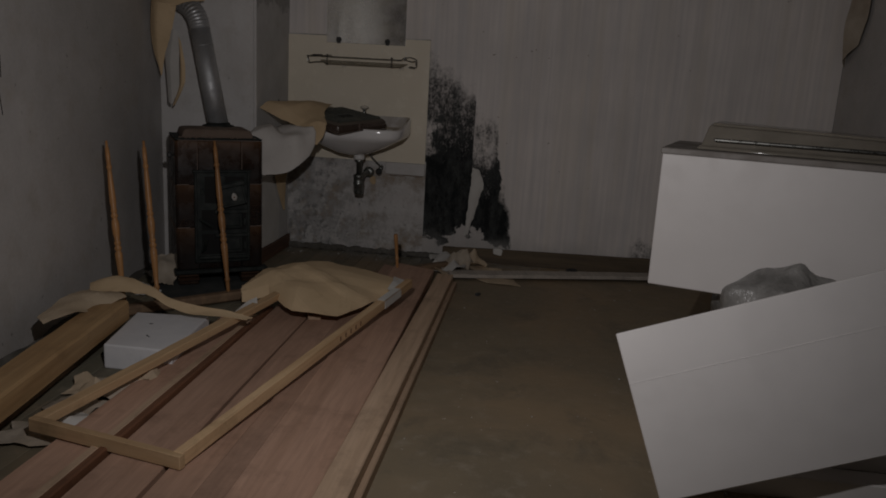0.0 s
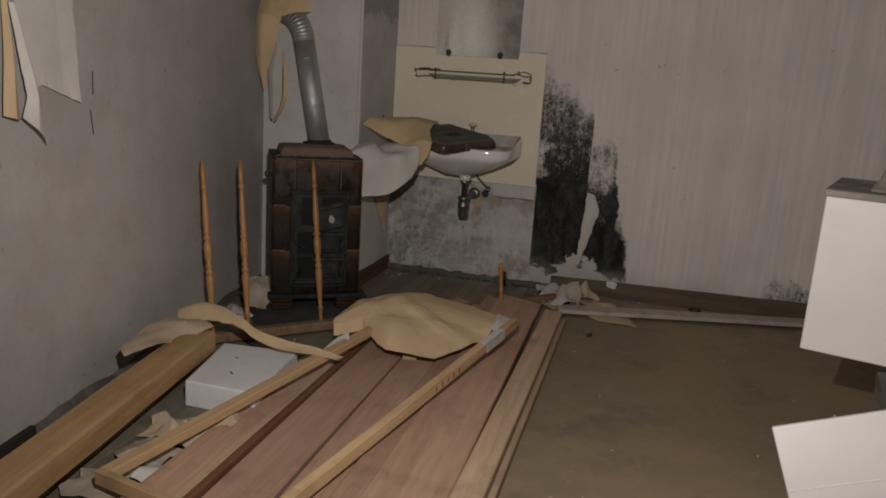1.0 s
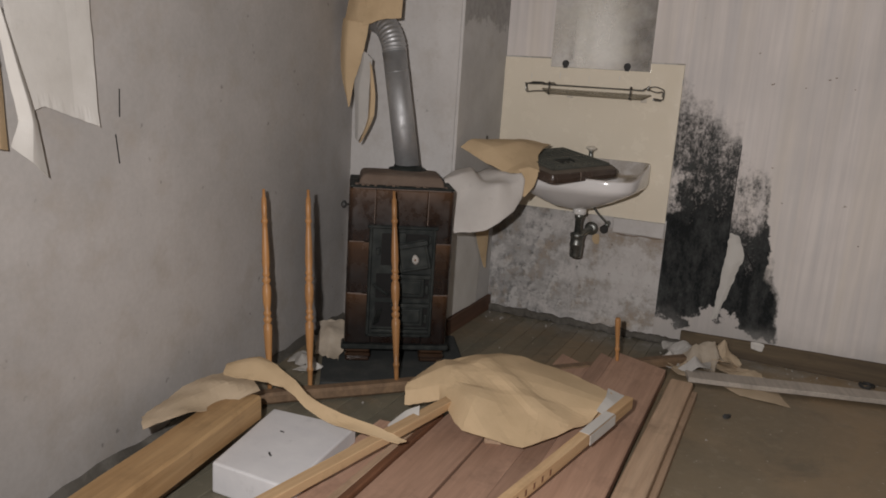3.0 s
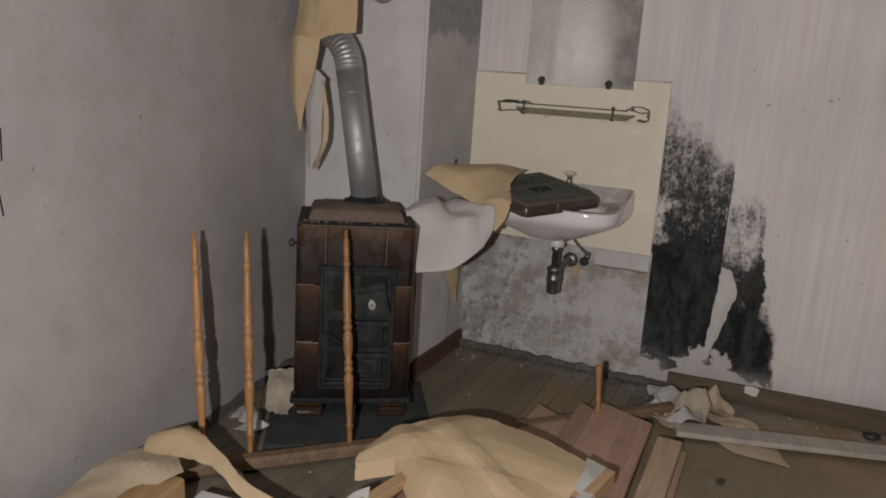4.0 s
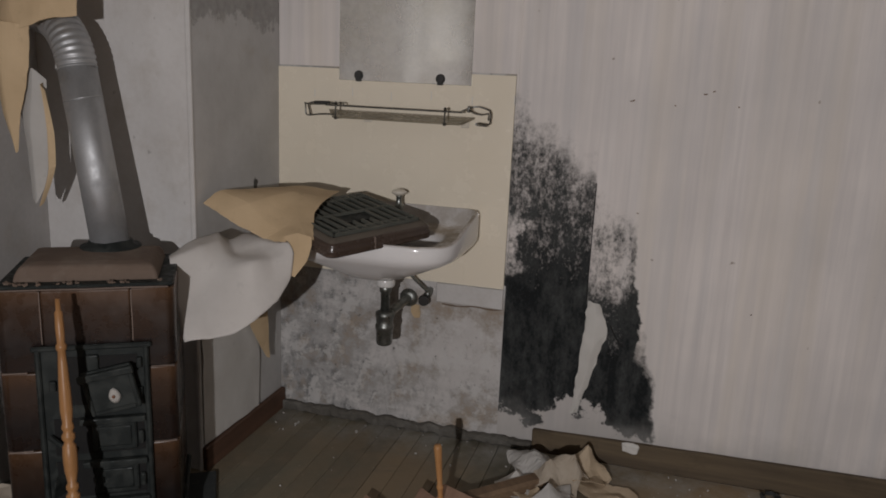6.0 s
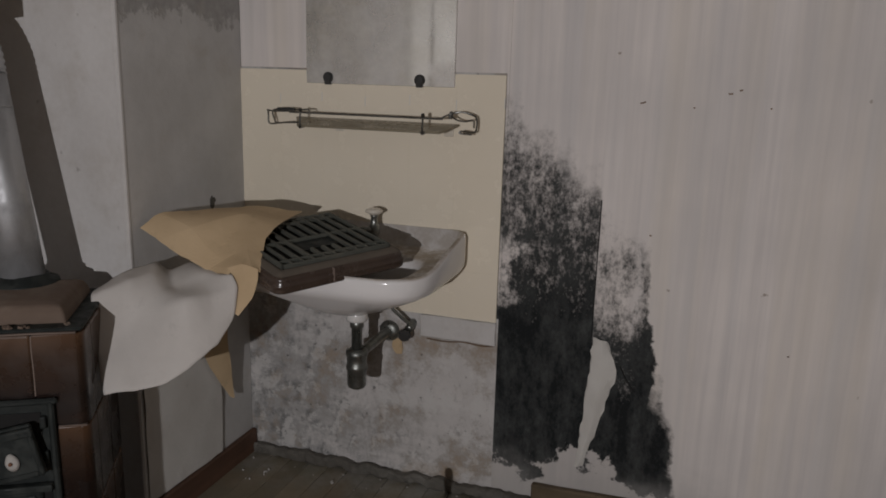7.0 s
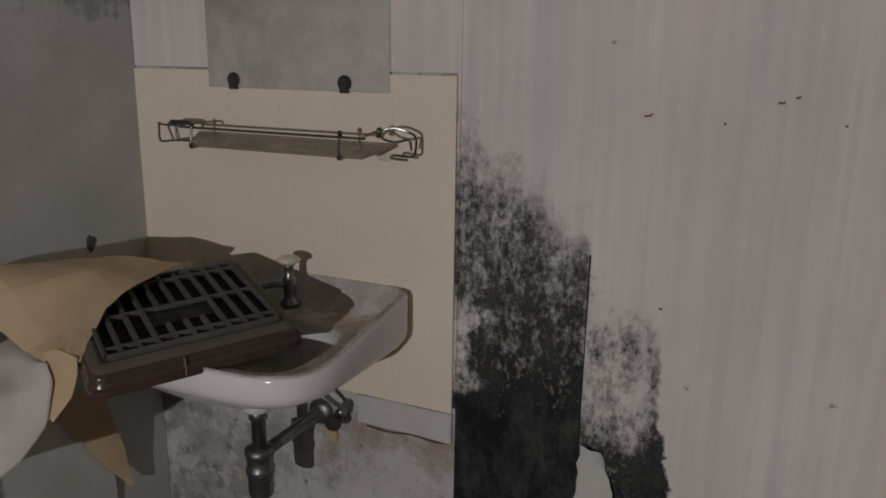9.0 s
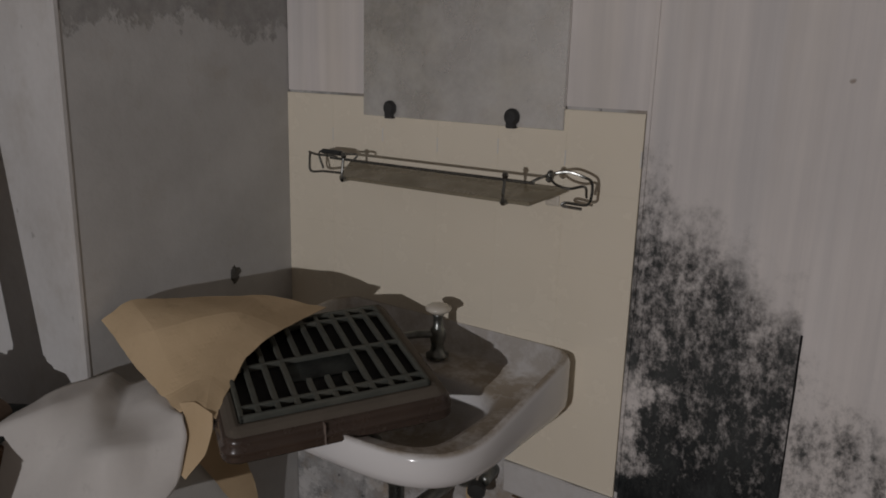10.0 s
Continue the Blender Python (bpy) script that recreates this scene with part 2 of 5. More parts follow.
def floor_paint(tone=1.0, pale=(0.165, 0.150, 0.108), deep=(0.128, 0.121, 0.092)):
    m = Mat("worn_floor_paint", 0.7)
    p = m.pos(True)
    a = m.noise(p, 2.2, 6, 0.62)
    b = m.noise(p, 14.0, 6, 0.7)
    c = m.mix(m.ramp(a, (0.35, 0.0), (0.68, 1.0)), pale, deep)
    c = m.mix(m.ramp(b, (0.52, 0.0), (0.72, 0.6)), c, (0.25, 0.215, 0.165))
    c = m.mix(m.ramp(m.noise(p, 1.1, 5, 0.6, 0.5), (0.44, 0.0), (0.62, 0.75)), c, (0.235, 0.172, 0.105))
    c = m.mix(m.ramp(m.noise(p, 3.4, 6, 0.7, 0.4), (0.54, 0.0), (0.70, 0.6)), c, (0.10, 0.088, 0.066))
    c = m.mix(m.ramp(m.noise(p, 55.0, 3, 0.5), (0.71, 0.0), (0.75, 0.8)), c, (0.38, 0.35, 0.31))
    x, y, z = m.xyz()
    dust = m.math("MULTIPLY", m.span(y, -0.32, -0.03), m.ramp(m.noise(p, 6.0, 5, 0.7), (0.42, 0.0), (0.66, 0.7)))
    c = m.mix(dust, c, (0.29, 0.285, 0.265))
    hsv = m.node("ShaderNodeHueSaturation")
    m.put(hsv.inputs["Value"], m.span(rnd(m), 0.0, 1.0, 0.9 * tone, 1.1 * tone))
    m.put(hsv.inputs["Color"], c)
    m.colour(hsv.outputs[0])
    m.rough(m.span(b, 0.3, 0.7, 0.55, 0.85))
    return m.bump(m.math("ADD", a, b), 0.15, 0.004)


M_FLOOR = floor_paint(1.18)
M_SHEET = floor_paint(1.30, (0.190, 0.152, 0.100), (0.150, 0.124, 0.085))
M_GAP = plaster("dark_dirt", (0.035, 0.03, 0.026), (0.02, 0.018, 0.016), (0.05, 0.045, 0.04), 0.4)
M_SKIRT = wood("brown_skirting", (0.150, 0.112, 0.068), (0.080, 0.060, 0.040), 0)
M_SKIRTY = wood("brown_skirting_long", (0.15, 0.08, 0.05), (0.08, 0.045, 0.03), 1)
M_PINE = wood("new_pine", (0.60, 0.42, 0.245), (0.46, 0.295, 0.152), 1)
M_BEAM = wood("pine_beam", (0.56, 0.375, 0.19), (0.40, 0.235, 0.105), 1)
M_SPINDLE = wood("varnished_pine", (0.47, 0.25, 0.10), (0.35, 0.17, 0.065), 2, 0.38)
M_RED = wood("reddish_hardboard", (0.49, 0.315, 0.228), (0.39, 0.245, 0.172), 1)
M_REDDARK = wood("red_brown_batten", (0.25, 0.115, 0.06), (0.15, 0.07, 0.04), 1)
M_TIMBER = wood("old_light_timber", (0.53, 0.385, 0.268), (0.40, 0.278, 0.185), 1)
M_GREYWOOD = wood("dusty_grey_board", (0.47, 0.425, 0.37), (0.36, 0.322, 0.28), 0)
M_OLDWOOD = wood("old_brown_rail", (0.30, 0.20, 0.12), (0.15, 0.10, 0.065), 0)
M_TAN = paper("tan_paper_back", (0.61, 0.46, 0.285), (0.52, 0.385, 0.230))
M_TANPALE = paper("pale_tan_paper", (0.57, 0.46, 0.33), (0.47, 0.37, 0.25))
M_WHITEPAPER = paper("white_paper_face", (0.66, 0.645, 0.61), (0.57, 0.55, 0.51))
M_SOFTPAPER = paper("soft_white_paper", (0.63, 0.60, 0.565), (0.55, 0.52, 0.487))
M_GREYPAPER = paper("grey_paper_face", (0.50, 0.485, 0.46), (0.42, 0.405, 0.38))
M_FOAM = paper("white_foam", (0.72, 0.72, 0.73), (0.62, 0.62, 0.64), 0.9)
M_DEBRIS = paper("torn_paper", (0.50, 0.44, 0.36), (0.34, 0.28, 0.21))
M_LAMINATE = glazed("white_laminate", (0.80, 0.77, 0.75), (0.75, 0.72, 0.70), 0.45, 2.0, 0.02)
M_EDGE = glazed("grey_brown_edge", (0.20, 0.18, 0.165), (0.26, 0.235, 0.21), 0.5)
M_TILE = glazed("cream_tile", (0.86, 0.785, 0.645), (0.835, 0.755, 0.61), 0.14, 2.0)
M_GROUT = plaster("cream_grout", (0.84, 0.775, 0.64), (0.81, 0.745, 0.60), (0.70, 0.63, 0.50), 0.2)
# white of the plaster chip and of the painted glints on tile joints
M_GLINTCHIP = plaster("white_glint_and_chip", (0.78, 0.76, 0.72), (0.7, 0.68, 0.64), (0.6, 0.56, 0.5), 0.2)


def ceramic():
    m = Mat("dirty_white_ceramic", 0.12)
    m.b.inputs["Specular IOR Level"].default_value = 0.5
    p = m.pos(True)
    g = m.node("ShaderNodeNewGeometry")
    s = m.node("ShaderNodeSeparateXYZ")
    m.put(s.inputs[0], g.outputs["Normal"])
    up = m.span(s.outputs[2], 0.45, 0.9)
    n = m.noise(p, 13.0, 6, 0.7)
    dirt = m.math("MULTIPLY", up, m.ramp(n, (0.36, 0.25), (0.55, 0.95)))
    c = m.mix(dirt, (0.80, 0.785, 0.775), (0.36, 0.30, 0.23))
    m.colour(c)
    m.rough(m.math("ADD", m.math("MULTIPLY", dirt, 0.6), 0.13))
    return m.bump(n, 0.04, 0.004)


M_CERAMIC = ceramic()


def stove_glaze():
    m = Mat("brown_stove_glaze", 0.22)
    m.b.inputs["Specular IOR Level"].default_value = 0.5
    p = m.pos(False)
    n = m.noise(p, 9.0, 5, 0.65)
    c = m.mix(m.ramp(n, (0.34, 0.0), (0.7, 1.0)), (0.018, 0.010, 0.0075), (0.007, 0.005, 0.0045))
    sep = m.node("ShaderNodeSeparateXYZ")
    m.put(sep.inputs[0], p)
    # highlight painted into the glaze: browner towards the top of each tile
    row = m.math("FRACT", m.math("DIVIDE", m.math("SUBTRACT", sep.outputs[2], 0.102), 0.2243))
    tile_sheen = m.ramp(m.math("ADD", row, m.math("MULTIPLY", m.math("SUBTRACT", n, 0.5), 0.35)), (0.35, 0.0), (0.78, 0.35), (1.0, 1.0))
    c = m.mix(tile_sheen, c, (0.088, 0.045, 0.022))
    dust = m.ramp(m.noise(p, 35.0, 5, 0.7), (0.55, 0.0), (0.78, 0.25))
    c = m.mix(dust, c, (0.075, 0.052, 0.04))
    m.colour(c)
    m.rough(m.span(n, 0.3, 0.7, 0.16, 0.42))
    return m.bump(n, 0.08, 0.006)


M_GLAZE = stove_glaze()
M_GLAZEWORN = plaster("chipped_glaze", (0.24, 0.19, 0.16), (0.15, 0.11, 0.09), (0.06, 0.04, 0.03), 0.8)
M_LIDGLAZE = glazed("brown_enamel", (0.078, 0.055, 0.042), (0.048, 0.033, 0.026), 0.20, 6.0, 0.05)
M_LIDDUST = plaster("dusty_brown_enamel", (0.135, 0.114, 0.090), (0.090, 0.074, 0.058), (0.18, 0.155, 0.125), 0.5)
M_IRON = metal("dusty_cast_iron", (0.020, 0.024, 0.023), (0.070, 0.076, 0.070), 0.62, 0.8, 0.3, 26.0)
M_GRATE = metal("dark_grate", (0.12, 0.125, 0.108), (0.19, 0.18, 0.145), 0.62, 0.7, 0.4)
M_STOVETOP = plaster("dusty_terracotta", (0.20, 0.150, 0.115), (0.125, 0.090, 0.070), (0.27, 0.23, 0.19), 0.6)
# near-black for soot and cracks, also painted shade in the grille and openings
M_BLACK = plaster("soot_and_shade_black", (0.012, 0.012, 0.012), (0.02, 0.019, 0.018), (0.03, 0.028, 0.025), 0.3)
M_PIPE = metal("galvanised_pipe", (0.46, 0.465, 0.47), (0.30, 0.30, 0.305), 0.48, 0.65, 0.72, 6.0)
M_CHROME = metal("tarnished_chrome", (0.27, 0.28, 0.262), (0.085, 0.088, 0.080), 0.34, 0.7, 0.9, 22.0)
M_WIRE = metal("dull_chrome_wire", (0.24, 0.24, 0.225), (0.08, 0.075, 0.065), 0.28, 0.7, 1.0, 30.0)
M_RUBBER = glazed("black_plastic", (0.03, 0.03, 0.03), (0.05, 0.05, 0.048), 0.45)
M_SHELFGLASS = glazed("grimy_shelf_glass", (0.27, 0.235, 0.165), (0.21, 0.18, 0.125), 0.22)
M_KNOB = glazed("yellowed_clear_knob", (0.66, 0.60, 0.50), (0.74, 0.69, 0.60), 0.18)
M_PLATE = plaster("slate_hearth", (0.050, 0.056, 0.056), (0.030, 0.034, 0.034), (0.12, 0.118, 0.108), 0.5)
M_PORCELAIN = glazed("white_knob_porcelain", (0.75, 0.74, 0.72), (0.66, 0.65, 0.62), 0.2)
M_DIRT = plaster("wet_dirt", (0.14, 0.13, 0.112), (0.065, 0.06, 0.052), (0.25, 0.24, 0.215), 0.6)
M_RUBBLE = plaster("plaster_rubble", (0.50, 0.48, 0.45), (0.36, 0.34, 0.31), (0.25, 0.23, 0.2), 0.5)


def mirror_mat():
    m = Mat("dirty_mirror", 0.10, 1.0)
    p = m.pos(True)
    m.colour((0.88, 0.88, 0.86))
    veil = m.node("ShaderNodeBsdfDiffuse")
    f = m.ramp(m.noise(p, 5.0, 5, 0.65), (0.40, 0.0), (0.72, 1.0))
    m.put(veil.inputs["Color"], m.mix(f, (0.84, 0.82, 0.78), (0.66, 0.61, 0.50)))
    ms = m.node("ShaderNodeMixShader")
    m.put(ms.inputs[0], m.span(m.noise(p, 9.0, 6, 0.7), 0.3, 0.75, 0.24, 0.50))
    m.t.links.new(m.b.outputs[0], ms.inputs[1])
    m.t.links.new(veil.outputs[0], ms.inputs[2])
    m.t.links.new(ms.outputs[0], m.t.nodes["Material Output"].inputs[0])
    m.rough(m.span(m.noise(p, 3.0, 3, 0.6), 0.3, 0.7, 0.05, 0.14))
    return m


def clear_plastic():
    m = Mat("smoky_clear_plastic", 0.12)
    m.b.inputs["Transmission Weight"].default_value = 0.45
    m.b.inputs["IOR"].default_value = 1.3
    p = m.pos(True)
    m.colour(m.mix(m.ramp(m.noise(p, 8.0, 4, 0.6), (0.35, 0.0), (0.7, 1.0)), (0.40, 0.36, 0.30), (0.30, 0.27, 0.22)))
    return m


def sack_mat():
    m = Mat("grey_plastic_sack", 0.28)
    p = m.pos(True)
    m.colour(m.mix(m.ramp(m.noise(p, 7.0, 5, 0.65), (0.38, 0.0), (0.65, 1.0)), (0.17, 0.165, 0.155), (0.33, 0.32, 0.305)))
    return m.bump(m.noise(p, 16.0, 4, 0.6, 1.2), 0.6, 0.02)


M_MIRROR, M_CLEAR, M_SACK = mirror_mat(), clear_plastic(), sack_mat()


# ---- mesh helpers ----
def finish(name, bm, material, smooth=False):
    me = bpy.data.meshes.new(name)
    bmesh.ops.recalc_face_normals(bm, faces=bm.faces)
    bm.to_mesh(me)
    bm.free()
    for mt in material if isinstance(material, (list, tuple)) else (material,):
        me.materials.append(mt.m)
    if smooth:
        me.shade_smooth()
    return me


def thing(name, bm, material, label, category, m=None, group="", kind="", smooth=False):
    ob = new(name, finish(name, bm, material, smooth))
    if m is not None:
        ob.matrix_world = m
    return tagged(ob, label, category, group, kind)


def part(name, bm, material, parent, label="", smooth=False, m=None):
    ob = new(name, finish(name, bm, material, smooth))
    ob.parent = parent
    if m is not None:
        ob.matrix_basis = m
    return tagged(ob, label)


def holder(name, label, category, m=None, group="", kind=""):
    ob = new(name)
    ob.empty_display_size = 0.05
    if m is not None:
        ob.matrix_world = m
    return tagged(ob, label, category, group, kind)


def box(x0, x1, y0, y1, z0, z1, bevel=0.0, segs=1, bm=None):
    bm = bm or bmesh.new()
    made = bmesh.ops.create_cube(bm, size=1.0)["verts"]
    for v in made:
        v.co = Vector((x0 + (v.co.x + 0.5) * (x1 - x0), y0 + (v.co.y + 0.5) * (y1 - y0), z0 + (v.co.z + 0.5) * (z1 - z0)))
    if bevel:
        edges = {e for v in made for e in v.link_edges}
        bmesh.ops.bevel(bm, geom=list(edges), offset=bevel, segments=segs, affect="EDGES", profile=0.5)
    return bm


def worn(bm, amount, scale, cuts=0):
    """Uneven surface: push the vertices about by noise."""
    if cuts:
        bmesh.ops.subdivide_edges(bm, edges=list(bm.edges), cuts=cuts, use_grid_fill=True)
    for v in bm.verts:
        v.co += Vector(noise.noise_vector(v.co * scale)) * amount
    return bm


def stick(a, b, wide, thick, bevel=0.003, cuts=6, wear=0.0015):
    """A bar from a to b, its length along its own y; returns the mesh and its pose."""
    a, b = Vector(a), Vector(b)
    d = b - a
    n = d.length
    bm = box(-wide / 2, wide / 2, 0, n, -thick / 2, thick / 2, bevel)
    long = [e for e in bm.edges if abs(e.verts[0].co.y - e.verts[1].co.y) > n * 0.8]
    if cuts:
        bmesh.ops.subdivide_edges(bm, edges=long, cuts=cuts, use_grid_fill=True)
    for v in bm.verts:
        v.co += Vector(noise.noise_vector(v.co * 6 + a * 9)) * wear
    y = d.normalized()
    x = y.cross(Vector((0, 0, 1))).normalized()
    z = x.cross(y)
    m = Matrix((x, y, z)).transposed().to_4x4()
    m.translation = a
    return bm, m


def lathe(profile, segs=24, bm=None, centre=(0, 0)):
    """A turned solid from (radius, height) pairs."""
    bm = bm or bmesh.new()
    rings = []
    for r, z in profile:
        rings.append([bm.verts.new((centre[0] + r * math.cos(2 * math.pi * i / segs), centre[1] + r * math.sin(2 * math.pi * i / segs), z))
                      for i in range(segs)])
    for p, q in zip(rings, rings[1:]):
        for i in range(segs):
            bm.faces.new((p[i], p[(i + 1) % segs], q[(i + 1) % segs], q[i]))
    bm.faces.new(rings[0])
    bm.faces.new(rings[-1])
    return bm


def spline(pts, per=8, tight=0.0):
    """Points along a smooth line through pts."""
    pts = [Vector(p) for p in pts]
    ext = [pts[0] * 2 - pts[1], *pts, pts[-1] * 2 - pts[-2]]
    out = []
    for i in range(1, len(ext) - 2):
        p0, p1, p2, p3 = ext[i - 1:i + 3]
        for k in range(per):
            t = k / per
            q = 0.5 * (2 * p1 + (p2 - p0) * t + (2 * p0 - 5 * p1 + 4 * p2 - p3) * t * t + (3 * p1 - p0 - 3 * p2 + p3) * t ** 3)
            out.append(q.lerp(p1.lerp(p2, t), tight))
    return out + [pts[-1]]


def tube(pts, radius, segs=10, bm=None, per=6, ribs=None, smooth=True):
    """A round bar along pts; ribs(i, n) scales its radius on the way."""
    bm = bm or bmesh.new()
    line = spline(pts, per) if smooth and len(pts) > 2 else [Vector(p) for p in pts]
    rings, side = [], None
    for i, p in enumerate(line):
        d = (line[min(i + 1, len(line) - 1)] - line[max(i - 1, 0)]).normalized()
        if side is None:
            side = d.cross(Vector((0.13, 0.31, 0.94))).normalized()
        side = (side - d * side.dot(d)).normalized()
        up = d.cross(side)
        r = radius * (ribs(i, len(line)) if ribs else 1.0)
        rings.append([bm.verts.new(p + (side * math.cos(2 * math.pi * k / segs) + up * math.sin(2 * math.pi * k / segs)) * r) for k in range(segs)])
    for p, q in zip(rings, rings[1:]):
        for k in range(segs):
            bm.faces.new((p[k], p[(k + 1) % segs], q[(k + 1) % segs], q[k]))
    bm.faces.new(rings[0])
    bm.faces.new(rings[-1])
    return bm


def sheet(rows, thick=0.0016, crinkle=0.004, scale=9.0, per=7, ragged=0.0, creases=0, depth=0.006, tight=0.55):
    """A bent sheet of paper through rows of guide points."""
    rows = [spline(r, per, tight) for r in rows]
    cols = [spline(c, per, tight) for c in zip(*rows)]
    draw = random.Random(int(abs(cols[0][0].x * 991 + cols[0][0].y * 577) * 10) + creases)
    mid = cols[len(cols) // 2][len(cols[0]) // 2]
    folds = [(Vector((math.cos(a), math.sin(a), draw.uniform(-0.6, 0.6))), draw.uniform(-0.12, 0.12), draw.choice((-1, 1)) * depth * draw.uniform(0.4, 1))
             for a in (draw.uniform(0, math.pi) for _ in range(creases))]
    nu, nv = len(cols), len(cols[0])
    bm = bmesh.new()
    top = []
    for i, c in enumerate(cols):
        line = []
        for j, p in enumerate(c):
            f = noise.noise_vector(p * scale)
            off = Vector(f) * crinkle
            for way, at, lift in folds:
                d = abs((p - mid).dot(way) - at)
                off += Vector((0.2, -0.4, 0.9)) * (lift * max(0.0, 1 - d / 0.07))
            if ragged and (i in (0, nu - 1) or j in (0, nv - 1)):
                off += Vector(noise.noise_vector(p * 45)) * ragged
            line.append(p + off)
        top.append(line)
    a = [[bm.verts.new(p) for p in line] for line in top]
    for i in range(nu - 1):
        for j in range(nv - 1):
            bm.faces.new((a[i][j], a[i + 1][j], a[i + 1][j + 1], a[i][j + 1]))
    bmesh.ops.recalc_face_normals(bm, faces=bm.faces)
    bm.normal_update()
    b = [[bm.verts.new(v.co - v.normal * thick) for v in line] for line in a]
    for i in range(nu - 1):
        for j in range(nv - 1):
            bm.faces.new((b[i][j], b[i][j + 1], b[i + 1][j + 1], b[i + 1][j]))
    for i in range(nu - 1):
        for j in (0, nv - 1):
            bm.faces.new((a[i][j], b[i][j], b[i + 1][j], a[i + 1][j]))
    for j in range(nv - 1):
        for i in (0, nu - 1):
            bm.faces.new((a[i][j], a[i][j + 1], b[i][j + 1], b[i][j]))
    return bm


def crumple(rx, ry, h, seed, n=4):
    """A crushed scrap of paper lying on its base: a few hard folds."""
    draw = random.Random(int(seed * 100))
    rows = []
    for i in range(n):
        u = 2 * i / (n - 1) - 1
        row = []
        for k in range(n):
            v = 2 * k / (n - 1) - 1
            inner = 1 - 0.6 * max(abs(u), abs(v))
            row.append((u * rx * draw.uniform(0.55, 1.15), v * ry * draw.uniform(0.55, 1.15), 0.008 + h * draw.uniform(0.1, 1.5) * inner))
        rows.append(row)
    bm = sheet(rows, 0.0015, h * 0.10, 22, 4, 0.004, 3, h * 0.25, 0.85)
    for v in bm.verts:
        v.co.z = max(0.0005, v.co.z)
    return bm


# ---- the room ----
CEIL = 2.45


def left_x(y):
    """The left wall stands slightly askew."""
    return -0.742 - 0.139 * (y + 2.54)


def wall_mesh(pts, z0, z1):
    bm = bmesh.new()
    lo = [bm.verts.new((x, y, z0)) for x, y in pts]
    hi = [bm.verts.new((x, y, z1)) for x, y in pts]
    n = len(pts)
    for i in range(n):
        bm.faces.new((lo[i], lo[(i + 1) % n], hi[(i + 1) % n], hi[i]))
    bm.faces.new(lo)
    bm.faces.new(hi)
    return bm


FRONT = -6.2
thing("wall_north", box(-1.3, 2.95, 0.0, 0.15, 0, CEIL), M_BARE, "scarred grey plaster wall behind the basin", "wall", kind="structure")
thing("wall_west", wall_mesh([(left_x(0.15) - 0.15, 0.15), (left_x(FRONT) - 0.15, FRONT), (left_x(FRONT), FRONT), (left_x(0.0), 0.0), (left_x(0) , 0.15)], 0, CEIL),
      M_LEFT, "grey stained bare plaster wall", "wall", kind="structure")
thing("wall_east", box(2.87, 3.02, FRONT, 0.0, 0, CEIL), M_LEFT, "dim grey plaster wall", "wall", kind="structure")
# back wall and ceiling stay out of view; their dark colour cuts bounce
thing("wall_south", box(-0.6, 3.0, FRONT - 0.15, FRONT, 0, CEIL), M_FILLCUT, "unseen plaster wall behind the viewer, coloured dark to cut bounced light", "wall", kind="structure")
thing("ceiling", box(-1.4, 3.05, FRONT - 0.15, 0.15, CEIL, CEIL + 0.12), M_FILLCUT, "unseen plaster ceiling, coloured dark to cut bounced light", "ceiling", kind="structure")
pier = thing("chimney_pier", wall_mesh([(left_x(-0.57) + 0.001, -0.57), (-0.452, -0.57), (-0.452, -0.001), (left_x(0.0) + 0.001, -0.001)], 0, CEIL),
             M_PIERFRONT, "whitewashed plaster chimney pier in the room corner", "wall", kind="structure")
part("side_face", worn(box(-0.452, -0.446, -0.566, -0.002, 0.0, CEIL), 0.0, 1), M_PIERSIDE, pier, "grey plaster with a dark damp patch near the top")
part("corner_bead", tube([(-0.452, -0.568, 0.0), (-0.452, -0.569, CEIL)], 0.009, 8, smooth=False), M_PIERFRONT, pier)

thing("pier_paper", sheet([[(-0.442, -0.56, 0.60), (-0.441, -0.42, 0.60), (-0.440, -0.30, 0.55)], [(-0.441, -0.56, 0.36), (-0.438, -0.38, 0.36), (-0.434, -0.20, 0.36)],
                           [(-0.441, -0.56, 0.09), (-0.438, -0.38, 0.09), (-0.436, -0.20, 0.09)]], 0.0014, 0.003, 8, 6, 0.003),
      M_WHITEPAPER, "white wallpaper remnant low on the chimney pier", "wallpaper", kind="structure")

# wallpaper, tiles and the ledge of the sink wall
wp = thing("wallpaper_sheet", box(0.462, 2.868, -0.004, -0.0005, 0.03, CEIL), M_WALLPAPER,
           "off-white streaked wallpaper with a large black mould stain", "wallpaper", kind="structure")
part("upper_strip", box(-0.444, 0.458, -0.006, -0.0005, 1.372, CEIL), M_WALLPAPER, wp)
part("seam_strip", box(0.456, 0.464, -0.0075, -0.0005, 0.62, CEIL, 0.001), M_WALLPAPER, wp)
# gaping paper edge along the second length
lip = sheet([[(0.757, -0.005, 1.05), (0.757, -0.010, 0.85), (0.757, -0.014, 0.60)], [(0.775, -0.0048, 1.05), (0.782, -0.0048, 0.85), (0.785, -0.0048, 0.60)]], 0.0012, 0.001, 12, 5)
part("loose_seam", lip, M_WALLPAPER, wp)
part("seam_gap", tube([(0.7545, -0.0035, 1.02), (0.7550, -0.0045, 0.85), (0.7545, -0.006, 0.60)], 0.0022, 6), M_BLACK, wp, "dark gap along the open seam")

